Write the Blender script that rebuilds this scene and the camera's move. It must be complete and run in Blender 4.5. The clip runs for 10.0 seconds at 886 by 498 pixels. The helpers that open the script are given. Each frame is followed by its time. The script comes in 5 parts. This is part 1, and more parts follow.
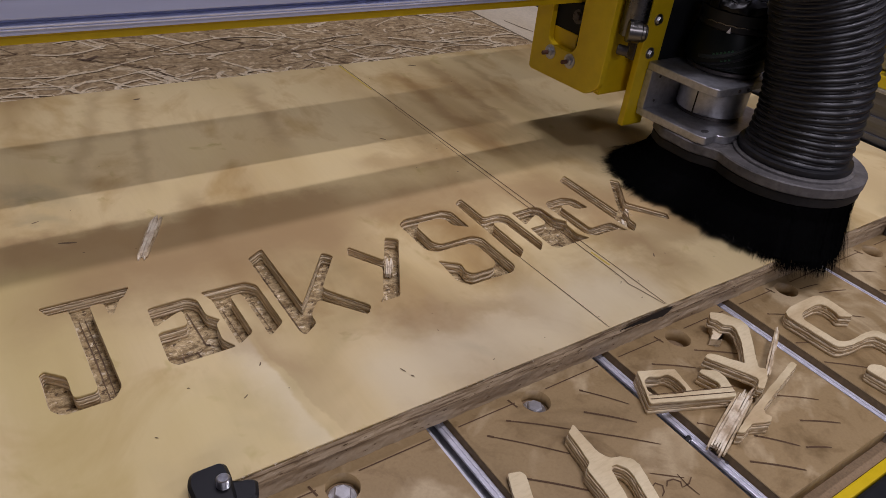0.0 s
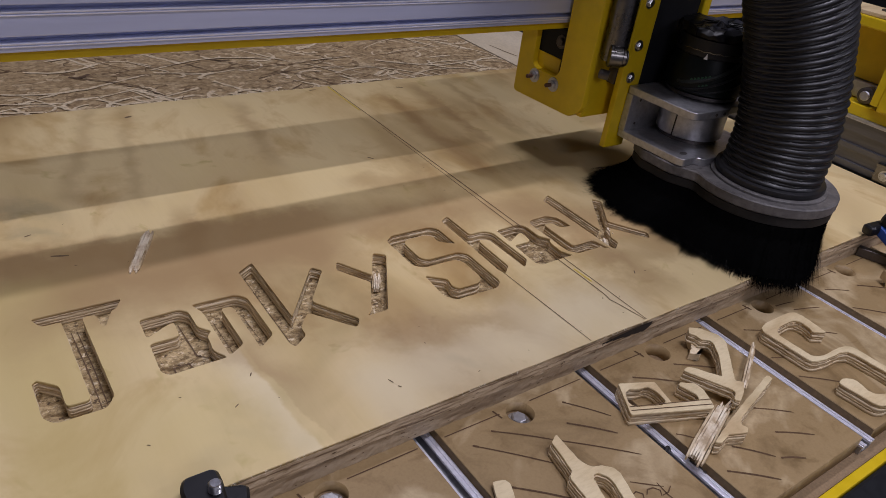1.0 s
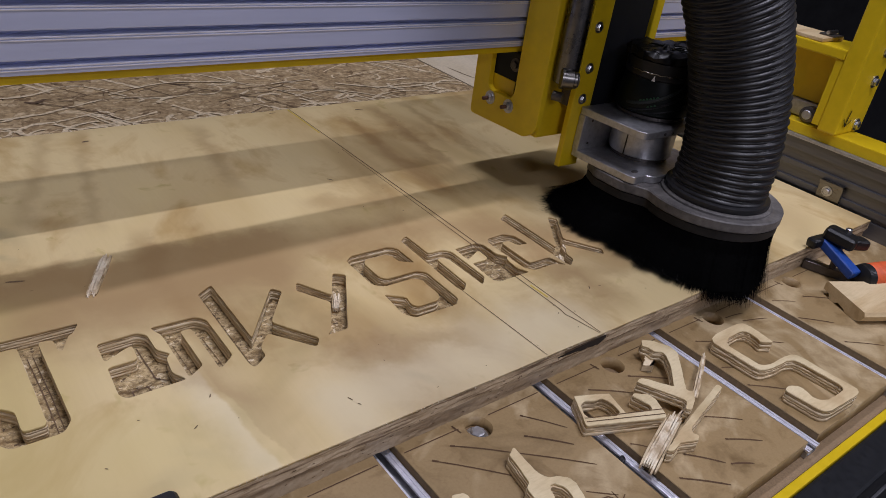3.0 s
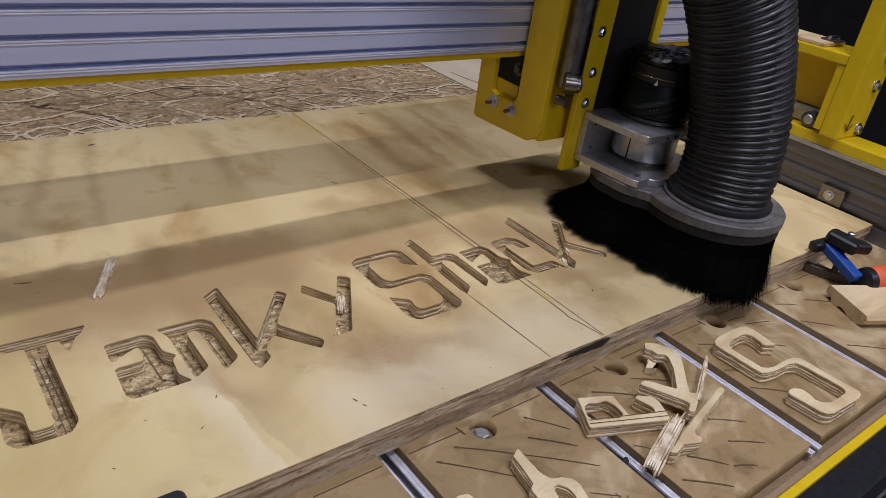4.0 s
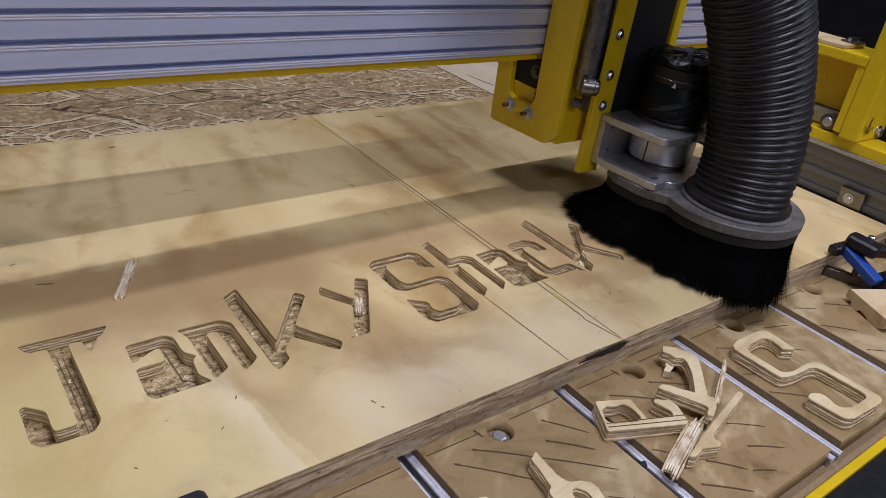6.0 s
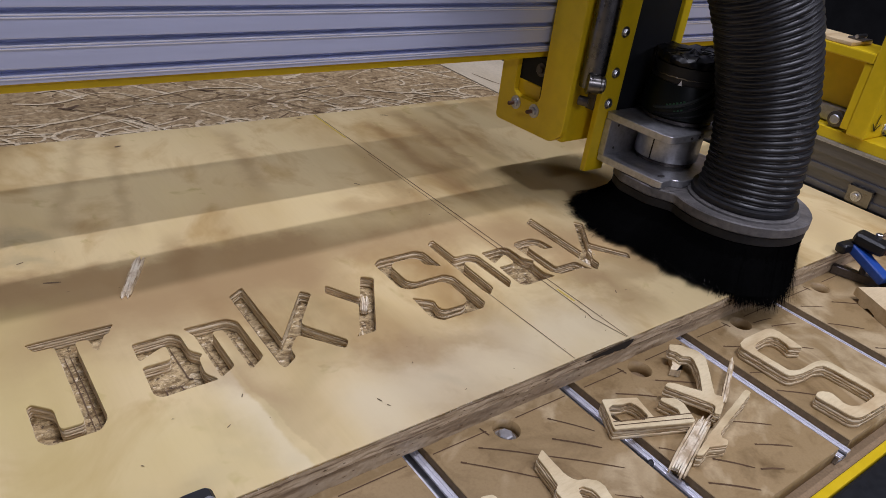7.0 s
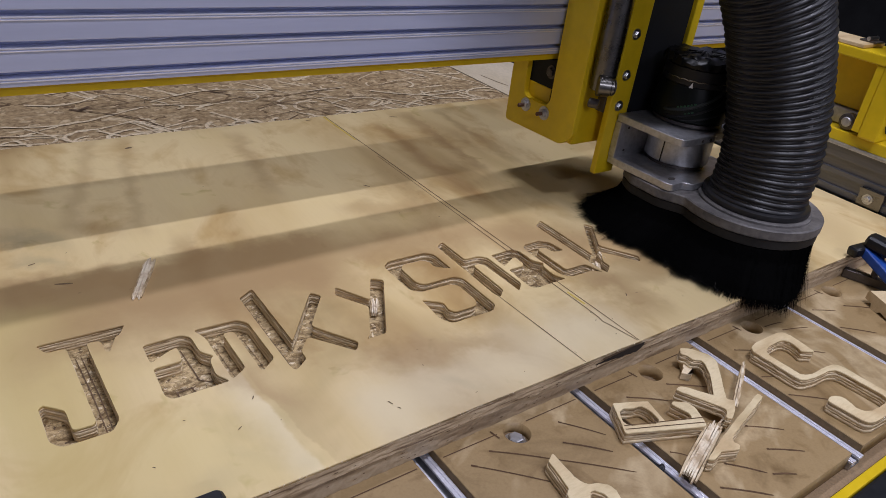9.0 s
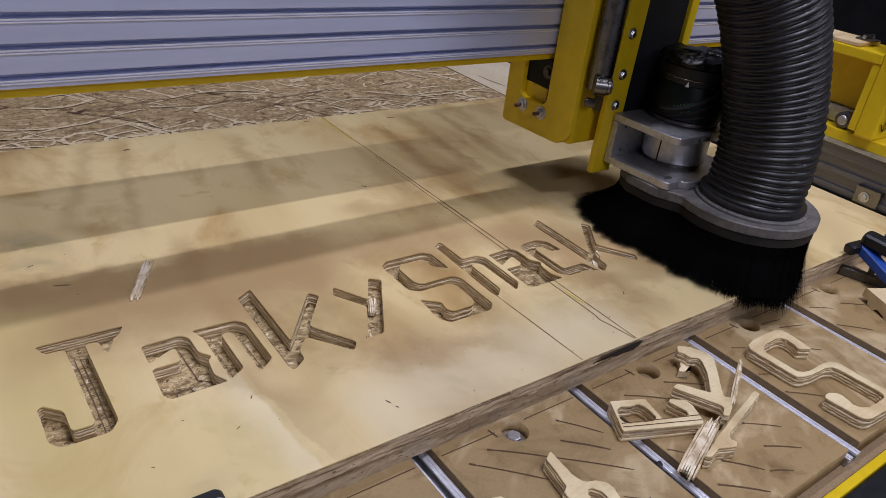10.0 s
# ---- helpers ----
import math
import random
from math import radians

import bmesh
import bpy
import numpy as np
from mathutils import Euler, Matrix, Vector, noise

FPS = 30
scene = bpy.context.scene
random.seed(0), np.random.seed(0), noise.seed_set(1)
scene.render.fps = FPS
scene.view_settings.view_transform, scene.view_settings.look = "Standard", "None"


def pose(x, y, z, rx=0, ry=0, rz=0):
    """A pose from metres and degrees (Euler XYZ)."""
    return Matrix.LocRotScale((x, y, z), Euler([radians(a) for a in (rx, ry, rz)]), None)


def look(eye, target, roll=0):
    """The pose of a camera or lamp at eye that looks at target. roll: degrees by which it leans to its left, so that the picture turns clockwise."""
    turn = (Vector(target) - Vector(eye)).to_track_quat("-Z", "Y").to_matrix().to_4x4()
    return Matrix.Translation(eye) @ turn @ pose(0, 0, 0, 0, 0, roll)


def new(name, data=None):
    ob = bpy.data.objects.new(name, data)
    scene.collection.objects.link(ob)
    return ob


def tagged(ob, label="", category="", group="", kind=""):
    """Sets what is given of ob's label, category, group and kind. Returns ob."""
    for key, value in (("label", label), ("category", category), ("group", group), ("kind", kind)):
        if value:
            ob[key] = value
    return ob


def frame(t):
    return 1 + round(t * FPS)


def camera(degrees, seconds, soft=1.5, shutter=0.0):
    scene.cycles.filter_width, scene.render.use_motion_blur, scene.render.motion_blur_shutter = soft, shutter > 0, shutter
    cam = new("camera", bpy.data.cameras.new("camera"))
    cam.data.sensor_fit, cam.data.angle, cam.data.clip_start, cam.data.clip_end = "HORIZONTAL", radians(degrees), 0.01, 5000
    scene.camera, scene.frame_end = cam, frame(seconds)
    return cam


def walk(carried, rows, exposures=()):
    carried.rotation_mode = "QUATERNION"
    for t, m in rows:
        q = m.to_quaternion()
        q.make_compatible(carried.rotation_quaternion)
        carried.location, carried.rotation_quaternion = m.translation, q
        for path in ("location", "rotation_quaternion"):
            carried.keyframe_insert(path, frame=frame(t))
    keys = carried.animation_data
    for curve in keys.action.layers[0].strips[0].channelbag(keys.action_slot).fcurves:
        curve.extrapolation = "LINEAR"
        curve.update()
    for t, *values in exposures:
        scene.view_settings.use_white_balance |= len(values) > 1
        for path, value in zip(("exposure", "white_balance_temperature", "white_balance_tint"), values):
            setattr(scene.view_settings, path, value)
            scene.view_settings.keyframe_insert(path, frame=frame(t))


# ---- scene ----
import itertools
cam = camera(62.7, 10.0, soft=0.85)
PATH = [
    (0, (-0.469, -0.281, 0.358), (0.565, 1.04, -0.731), 7.5),
    (0.5, (-0.474, -0.288, 0.36), (0.589, 1.035, -0.698), 7.8),
    (1, (-0.481, -0.293, 0.361), (0.603, 1.033, -0.67), 8.5),
    (1.5, (-0.486, -0.293, 0.362), (0.618, 1.033, -0.65), 8.8),
    (2, (-0.483, -0.295, 0.366), (0.643, 1.019, -0.636), 8.4),
    (2.5, (-0.482, -0.302, 0.367), (0.684, 0.995, -0.614), 8.9),
    (4, (-0.487, -0.308, 0.367), (0.683, 0.999, -0.594), 8.9),
    (4.5, (-0.49, -0.307, 0.366), (0.668, 1.009, -0.598), 8.8),
    (5, (-0.489, -0.308, 0.368), (0.657, 1.014, -0.601), 8.6),
    (5.5, (-0.49, -0.307, 0.368), (0.656, 1.019, -0.595), 8.6),
    (7, (-0.491, -0.306, 0.366), (0.64, 1.033, -0.598), 8.2),
    (7.5, (-0.491, -0.304, 0.366), (0.639, 1.034, -0.599), 8.2),
    (8, (-0.491, -0.305, 0.366), (0.635, 1.037, -0.599), 8.1),
    (8.5, (-0.493, -0.303, 0.366), (0.628, 1.044, -0.597), 8.2),
    (9, (-0.493, -0.303, 0.366), (0.624, 1.048, -0.597), 8.1),
    (9.5, (-0.492, -0.305, 0.366), (0.624, 1.048, -0.595), 7.9),
    (10, (-0.493, -0.306, 0.366), (0.626, 1.045, -0.594), 7.8),
]
walk(cam, [(t, look(eye, target, roll)) for t, eye, target, roll in PATH],
     [(0.0, -0.70, 6950, 17), (1.0, -0.67, 6780, 16), (2.0, -0.63, 6680, 15), (2.5, -0.61, 6720, 14), (4.0, -0.39, 6640, 12), (4.5, -0.37, 6620, 12), (10.0, -0.34, 6580, 12)])

# ---- world, lamps, exposure ----
scene.view_settings.exposure = 0.0
world = bpy.data.worlds.new("workshop_air")
scene.world = world
world.use_nodes = True
world.node_tree.nodes["Background"].inputs[0].default_value = (0.55, 0.6, 0.75, 1)
world.node_tree.nodes["Background"].inputs[1].default_value = 0.12


def tube_lamp(x, y, z, length, width, watts, color):
    data = bpy.data.lights.new("ceiling_tube", "AREA")
    data.shape, data.size, data.size_y, data.energy, data.color = "RECTANGLE", length, width, watts, color
    ob = new("ceiling_tube", data)
    ob.location = (x, y, z)
    return ob


COOL = (0.85, 0.875, 1.06)
tube_lamp(0.05, -0.42, 1.75, 0.7, 0.025, 23, COOL)
tube_lamp(0.15, 0.50, 2.0, 1.0, 0.06, 23, COOL)
tube_lamp(1.6, -1.68, 2.0, 0.6, 0.03, 30, COOL)
tube_lamp(-1.3, -3.0, 2.0, 1.2, 0.10, 52, COOL)

# ---- materials ----


def base_mat(name):
    m = bpy.data.materials.new(name)
    m.use_nodes = True
    nt = m.node_tree
    return m, nt, nt.nodes["Principled BSDF"]


def node(nt, kind, **inputs):
    n = nt.nodes.new(kind)
    for key, value in inputs.items():
        n.inputs[key.replace("_", " ")].default_value = value
    return n


def coords(nt, scale, turn=0.0):
    tc = nt.nodes.new("ShaderNodeTexCoord")
    mp = nt.nodes.new("ShaderNodeMapping")
    mp.inputs["Scale"].default_value = scale
    mp.inputs["Rotation"].default_value = (0, 0, turn)
    nt.links.new(tc.outputs["Object"], mp.inputs["Vector"])
    return mp.outputs["Vector"]


def ramp(nt, fac, stops):
    r = nt.nodes.new("ShaderNodeValToRGB")
    while len(r.color_ramp.elements) < len(stops):
        r.color_ramp.elements.new(0.5)
    for e, (p, c) in zip(r.color_ramp.elements, stops):
        e.position, e.color = p, (*c, 1) if len(c) == 3 else c
    nt.links.new(fac, r.inputs[0])
    return r.outputs[0]


def blend(nt, mode, fac, a, b):
    m = nt.nodes.new("ShaderNodeMix")
    m.data_type, m.blend_type = "RGBA", mode
    for sock, val in ((m.inputs[0], fac), (m.inputs[6], a), (m.inputs[7], b)):
        if isinstance(val, bpy.types.NodeSocket):
            nt.links.new(val, sock)
        elif isinstance(val, (int, float)):
            sock.default_value = val
        else:
            sock.default_value = (*val, 1)
    return m.outputs[2]


def bump(nt, bsdf, height, strength, distance):
    b = node(nt, "ShaderNodeBump", Strength=strength, Distance=distance)
    nt.links.new(height, b.inputs["Height"])
    nt.links.new(b.outputs[0], bsdf.inputs["Normal"])


def plain(name, c1, c2, scale=60.0, rough=0.5, metal=0.0, bumps=0.15, stretch=(1, 1, 1), spec=0.5, big=6.0, grit=0.72):
    """A surface with mottling at two scales, fine relief and uneven gloss."""
    m, nt, b = base_mat(name)
    v = coords(nt, stretch)
    fine = node(nt, "ShaderNodeTexNoise", Scale=scale, Detail=6.0, Roughness=0.6)
    broad = node(nt, "ShaderNodeTexNoise", Scale=big, Detail=4.0, Roughness=0.55)
    for n in (fine, broad):
        nt.links.new(v, n.inputs["Vector"])
    col = ramp(nt, broad.outputs[0], [(0.3, c1), (0.7, c2)])
    dark = ramp(nt, fine.outputs[0], [(0.3, (grit, grit, grit)), (0.6, (1, 1, 1))])
    nt.links.new(blend(nt, "MULTIPLY", 1.0, col, dark), b.inputs["Base Color"])
    r = node(nt, "ShaderNodeMapRange")
    r.inputs["To Min"].default_value, r.inputs["To Max"].default_value = max(rough - 0.1, 0.03), min(rough + 0.12, 1)
    nt.links.new(fine.outputs[0], r.inputs["Value"])
    nt.links.new(r.outputs[0], b.inputs["Roughness"])
    b.inputs["Metallic"].default_value, b.inputs["Specular IOR Level"].default_value = metal, spec
    if bumps:
        bump(nt, b, fine.outputs[0], bumps, 0.0006)
    return m


def grain_or_shade(nt, c, p0, p1, soft_l, soft_r, tone, amount, wobble=0.02):
    """One streak of wood grain or of painted-in shade from p0 to p1, fading over soft_l to its left and soft_r to its
    right.
    """
    d = Vector((p1[0] - p0[0], p1[1] - p0[1]))
    tc = nt.nodes.new("ShaderNodeTexCoord")
    mp = nt.nodes.new("ShaderNodeMapping")
    mp.vector_type = "TEXTURE"
    mp.inputs["Location"].default_value = (p0[0], p0[1] - 0.3, 0)
    mp.inputs["Rotation"].default_value = (0, 0, math.atan2(d.y, d.x))
    nt.links.new(tc.outputs["Object"], mp.inputs["Vector"])
    n = node(nt, "ShaderNodeTexNoise", Scale=28.0, Detail=4.0, Roughness=0.6)
    nt.links.new(tc.outputs["Object"], n.inputs["Vector"])
    sep = nt.nodes.new("ShaderNodeSeparateXYZ")
    nt.links.new(mp.outputs[0], sep.inputs[0])

    def m(op, a, b):
        q = nt.nodes.new("ShaderNodeMath")
        q.operation = op
        for sock, val in zip(q.inputs, (a, b)):
            if isinstance(val, (int, float)):
                sock.default_value = val
            else:
                nt.links.new(val, sock)
        return q.outputs[0]

    def fade(value, a, b):
        r = nt.nodes.new("ShaderNodeMapRange")
        r.interpolation_type = "SMOOTHSTEP"
        nt.links.new(value, r.inputs["Value"])
        r.inputs["From Min"].default_value, r.inputs["From Max"].default_value = a, b
        return r.outputs[0]

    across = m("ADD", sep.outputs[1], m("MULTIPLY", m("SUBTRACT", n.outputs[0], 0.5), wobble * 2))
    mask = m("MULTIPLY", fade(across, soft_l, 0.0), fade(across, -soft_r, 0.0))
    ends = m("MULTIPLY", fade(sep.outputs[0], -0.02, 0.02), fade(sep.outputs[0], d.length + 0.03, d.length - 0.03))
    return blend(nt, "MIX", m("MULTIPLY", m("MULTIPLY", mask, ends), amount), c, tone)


def veneer(name, light, mid, dark, fine=(260, 16, 260), broad=(9, 1.6, 9), spread=0.0, streak=0.55, figure_and_shade=()):
    """Rotary-cut plywood face: long soft streaks along y, fine pores, a few mineral stains."""
    m, nt, b = base_mat(name)
    v1, v2, v3 = coords(nt, broad, spread), coords(nt, fine, spread), coords(nt, (5, 4, 5))
    n1 = node(nt, "ShaderNodeTexNoise", Scale=1.0, Detail=3.5, Roughness=0.5, Distortion=0.25)
    n2 = node(nt, "ShaderNodeTexNoise", Scale=1.0, Detail=5.0, Roughness=0.65)
    n3 = node(nt, "ShaderNodeTexNoise", Scale=1.0, Detail=5.0, Roughness=0.6, Distortion=0.4)
    for v, n in ((v1, n1), (v2, n2), (v3, n3)):
        nt.links.new(v, n.inputs["Vector"])
    c = ramp(nt, n1.outputs[0], [(0.36, dark), (0.46, mid), (0.56, light)])
    g = ramp(nt, n2.outputs[0], [(0.3, (0.80, 0.77, 0.72)), (0.55, (1, 1, 1))])
    s = ramp(nt, n3.outputs[0], [(0.28, (0.62, 0.62, 0.56)), (0.42, (1, 1, 1))])
    c = blend(nt, "MULTIPLY", streak, c, g)
    c = blend(nt, "MULTIPLY", 0.8, c, s)
    if figure_and_shade:
        v5 = coords(nt, (11, 8, 5), -0.3)
        n5 = node(nt, "ShaderNodeTexNoise", Scale=1.0, Detail=5.0, Roughness=0.6, Distortion=0.5)
        nt.links.new(v5, n5.inputs["Vector"])
        cloud = ramp(nt, n5.outputs[0], [(0.34, (0.74, 0.64, 0.50)), (0.49, (1, 1, 1)), (0.66, (1.0, 1.0, 0.95))])
        c = blend(nt, "MULTIPLY", 0.85, c, cloud)
        n6 = node(nt, "ShaderNodeTexNoise", Scale=1.0, Detail=3.0, Roughness=0.6, Distortion=0.6)
        nt.links.new(coords(nt, (30, 22, 5), 0.4), n6.inputs["Vector"])
        c = blend(nt, "MULTIPLY", 0.8, c, ramp(nt, n6.outputs[0], [(0.24, (0.70, 0.68, 0.47)), (0.36, (1, 1, 1))]))
        for args in figure_and_shade:
            c = grain_or_shade(nt, c, *args)
    nt.links.new(c, b.inputs["Base Color"])
    b.inputs["Roughness"].default_value = 0.55
    b.inputs["Specular IOR Level"].default_value = 0.35
    bump(nt, b, n2.outputs[0], 0.07, 0.0005)
    return m


def flakes_mat(name, stops, grain=90, low=0.55, clump=0.0):
    """Wood strands, each its own tone; clump adds broad darker patches of glue and bark."""
    m, nt, b = base_mat(name)
    geo = nt.nodes.new("ShaderNodeNewGeometry")
    c = ramp(nt, geo.outputs["Random Per Island"], stops)
    v = coords(nt, (grain, grain, grain))
    n = node(nt, "ShaderNodeTexNoise", Scale=1.0, Detail=5.0, Roughness=0.7)
    nt.links.new(v, n.inputs["Vector"])
    c = blend(nt, "MULTIPLY", 0.9, c, ramp(nt, n.outputs[0], [(0.34, (low, low * 0.91, low * 0.82)), (0.58, (1, 1, 1))]))
    if clump:
        n2 = node(nt, "ShaderNodeTexNoise", Scale=1.0, Detail=3.0, Roughness=0.6, Distortion=0.8)
        nt.links.new(coords(nt, (70, 130, 60), 0.5), n2.inputs["Vector"])
        c = blend(nt, "MULTIPLY", clump, c, ramp(nt, n2.outputs[0], [(0.36, (0.42, 0.34, 0.23)), (0.52, (1, 1, 1))]))
    nt.links.new(c, b.inputs["Base Color"])
    b.inputs["Roughness"].default_value = 0.75
    bump(nt, b, n.outputs[0], 0.3, 0.001)
    return m


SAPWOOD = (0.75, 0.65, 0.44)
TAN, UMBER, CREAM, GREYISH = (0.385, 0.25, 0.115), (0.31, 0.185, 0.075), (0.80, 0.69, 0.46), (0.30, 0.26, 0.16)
# wood grain, plus broad TAN rows that paint soft shade into the veneer
FIGURE_AND_SHADE = [
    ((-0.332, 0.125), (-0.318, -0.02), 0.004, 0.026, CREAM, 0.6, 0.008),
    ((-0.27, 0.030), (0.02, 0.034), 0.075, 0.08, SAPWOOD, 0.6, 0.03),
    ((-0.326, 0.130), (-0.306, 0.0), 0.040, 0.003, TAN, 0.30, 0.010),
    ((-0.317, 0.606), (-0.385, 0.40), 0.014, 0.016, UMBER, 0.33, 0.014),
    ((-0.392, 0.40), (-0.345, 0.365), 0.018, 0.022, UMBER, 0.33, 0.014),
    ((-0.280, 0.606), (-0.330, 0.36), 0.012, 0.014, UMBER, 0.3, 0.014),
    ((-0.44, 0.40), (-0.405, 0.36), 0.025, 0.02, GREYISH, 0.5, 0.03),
    # tan wood, deepened to paint in the gantry shadow's soft lower edge
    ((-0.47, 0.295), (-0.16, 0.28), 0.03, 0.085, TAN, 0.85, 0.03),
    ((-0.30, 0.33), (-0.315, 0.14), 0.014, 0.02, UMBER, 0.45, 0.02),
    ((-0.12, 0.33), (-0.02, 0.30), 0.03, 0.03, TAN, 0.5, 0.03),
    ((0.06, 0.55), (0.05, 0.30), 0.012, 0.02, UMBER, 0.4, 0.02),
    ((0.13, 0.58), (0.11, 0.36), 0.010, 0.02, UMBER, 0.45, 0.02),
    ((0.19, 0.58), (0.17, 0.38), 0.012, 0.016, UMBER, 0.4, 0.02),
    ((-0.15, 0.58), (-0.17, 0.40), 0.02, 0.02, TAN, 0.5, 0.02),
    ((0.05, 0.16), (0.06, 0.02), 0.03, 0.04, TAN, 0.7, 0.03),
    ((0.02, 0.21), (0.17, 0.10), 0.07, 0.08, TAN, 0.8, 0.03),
    # next two rows: tan wood plus painted shade in front of the gantry shadow
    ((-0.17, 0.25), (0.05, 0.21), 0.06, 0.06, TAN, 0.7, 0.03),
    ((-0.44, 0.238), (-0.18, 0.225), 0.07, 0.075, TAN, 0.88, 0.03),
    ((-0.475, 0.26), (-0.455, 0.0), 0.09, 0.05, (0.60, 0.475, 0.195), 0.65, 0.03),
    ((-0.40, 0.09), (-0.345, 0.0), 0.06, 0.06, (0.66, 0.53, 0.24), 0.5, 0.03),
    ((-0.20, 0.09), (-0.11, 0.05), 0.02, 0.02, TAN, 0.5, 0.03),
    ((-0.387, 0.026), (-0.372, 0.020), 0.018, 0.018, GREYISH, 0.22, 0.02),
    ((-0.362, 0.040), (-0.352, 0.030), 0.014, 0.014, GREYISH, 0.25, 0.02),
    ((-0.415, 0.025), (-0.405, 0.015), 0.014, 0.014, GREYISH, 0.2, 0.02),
    # soft shade over the left letters, painted in as tan
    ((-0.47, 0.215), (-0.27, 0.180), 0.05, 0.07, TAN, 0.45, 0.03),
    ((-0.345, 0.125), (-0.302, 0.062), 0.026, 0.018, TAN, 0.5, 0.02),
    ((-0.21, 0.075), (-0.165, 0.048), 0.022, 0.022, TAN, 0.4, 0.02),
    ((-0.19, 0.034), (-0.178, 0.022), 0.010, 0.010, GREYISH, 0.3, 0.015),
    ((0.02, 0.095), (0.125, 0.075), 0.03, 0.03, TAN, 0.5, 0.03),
    # wide TAN painted in for the weaker light on the sheet's right
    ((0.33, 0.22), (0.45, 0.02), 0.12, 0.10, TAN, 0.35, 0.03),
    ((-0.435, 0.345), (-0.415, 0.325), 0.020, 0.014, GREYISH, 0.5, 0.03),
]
VENEER = veneer("birch_plywood_face", (0.71, 0.555, 0.29), (0.64, 0.48, 0.235), (0.46, 0.315, 0.14), fine=(330, 26, 260), broad=(7, 1.8, 9), streak=0.13, figure_and_shade=FIGURE_AND_SHADE)
PLY_LIGHT = veneer("pale_ply_layer", (0.79, 0.66, 0.45), (0.72, 0.585, 0.38), (0.54, 0.40, 0.23), broad=(40, 40, 500), fine=(160, 160, 1600), streak=0.8)
PLY_DARK = veneer("brown_ply_layer", (0.66, 0.53, 0.345), (0.57, 0.44, 0.27), (0.36, 0.25, 0.13), broad=(60, 60, 500), fine=(160, 160, 1600), streak=0.8)
EDGE_WORN = veneer("weathered_sheet_edge", (0.58, 0.46, 0.31), (0.45, 0.34, 0.215), (0.19, 0.13, 0.078), broad=(18, 40, 330), fine=(120, 120, 1500), streak=0.9)
EDGE_CALM = veneer("sawn_board_edge", (0.47, 0.37, 0.25), (0.40, 0.305, 0.20), (0.26, 0.19, 0.12), broad=(14, 40, 90), fine=(260, 120, 700), streak=0.6)
CHAR = plain("charred_wood", (0.012, 0.009, 0.007), (0.035, 0.025, 0.018), 500, 0.85)
LETTER_FACE = veneer("letter_face_veneer", (0.75, 0.62, 0.385), (0.69, 0.55, 0.325), (0.57, 0.42, 0.23), fine=(120, 500, 260), broad=(12, 20, 9))
OSB_BODY = plain("strand_board_core", (0.36, 0.275, 0.185), (0.52, 0.42, 0.30), 260, 0.85, bumps=0.7, big=30, grit=0.5, stretch=(0.4, 1, 1))
OSB_FLAKES = flakes_mat("strand_board_flakes", [(0.0, (0.20, 0.125, 0.06)), (0.10, (0.40, 0.28, 0.145)), (0.55, (0.47, 0.335, 0.175)), (0.82, (0.53, 0.39, 0.215)), (1.0, (0.70, 0.55, 0.34))], 150, 0.5)
OSB_CUT = flakes_mat("freshly_routed_strand_board", [(0.0, (0.15, 0.095, 0.045)), (0.10, (0.42, 0.30, 0.14)), (0.5, (0.52, 0.385, 0.195)), (0.9, (0.62, 0.475, 0.255)), (1.0, (0.84, 0.72, 0.50))], 300, 0.42, 0.85)
SCORE_PALE = plain("pale_router_score", (0.86, 0.71, 0.48), (0.70, 0.54, 0.33), 300, 0.85, big=60, grit=0.55)
SCORE_DARK = plain("dark_router_score", (0.13, 0.08, 0.045), (0.20, 0.125, 0.07), 300, 0.85)
def blotched(name, dark, mid, pale, rough):
    """Sanded board with uneven wear: broad pale scuffs, darker rings and fine dust."""
    m, nt, b = base_mat(name)
    outs = []
    for scale, detail, rg, dist in ((9.0, 4.0, 0.55, 1.4), (34.0, 5.0, 0.6, 0.8), (420.0, 4.0, 0.6, 0.0)):
        n = node(nt, "ShaderNodeTexNoise", Scale=scale, Detail=detail, Roughness=rg, Distortion=dist)
        nt.links.new(coords(nt, (1, 1, 1)), n.inputs["Vector"])
        outs.append(n.outputs[0])
    c = ramp(nt, outs[0], [(0.30, dark), (0.44, mid), (0.53, mid), (0.64, pale)])
    c = blend(nt, "MULTIPLY", 0.9, c, ramp(nt, outs[1], [(0.33, (0.72, 0.68, 0.62)), (0.48, (1, 1, 1)), (0.68, (1.0, 1.0, 1.0)), (0.75, (1.0, 0.97, 0.92))]))
    c = blend(nt, "MULTIPLY", 0.7, c, ramp(nt, outs[2], [(0.3, (0.85, 0.84, 0.82)), (0.6, (1, 1, 1))]))
    nt.links.new(c, b.inputs["Base Color"])
    r = node(nt, "ShaderNodeMapRange")
    r.inputs["To Min"].default_value, r.inputs["To Max"].default_value = rough - 0.12, rough + 0.12
    nt.links.new(outs[1], r.inputs["Value"])
    nt.links.new(r.outputs[0], b.inputs["Roughness"])
    bump(nt, b, outs[2], 0.08, 0.0004)
    return m


MDF = blotched("worn_fibreboard", (0.215, 0.138, 0.056), (0.335, 0.228, 0.105), (0.52, 0.395, 0.225), 0.5)
GROOVE = plain("brown_groove_wall", (0.20, 0.135, 0.060), (0.27, 0.18, 0.085), 300, 0.7)
MDF_EDGE = plain("fibreboard_cut_edge", (0.25, 0.165, 0.085), (0.31, 0.21, 0.115), 500, 0.8)
INK = plain("brown_burnt_line", (0.080, 0.040, 0.016), (0.14, 0.074, 0.032), 400, 0.8)
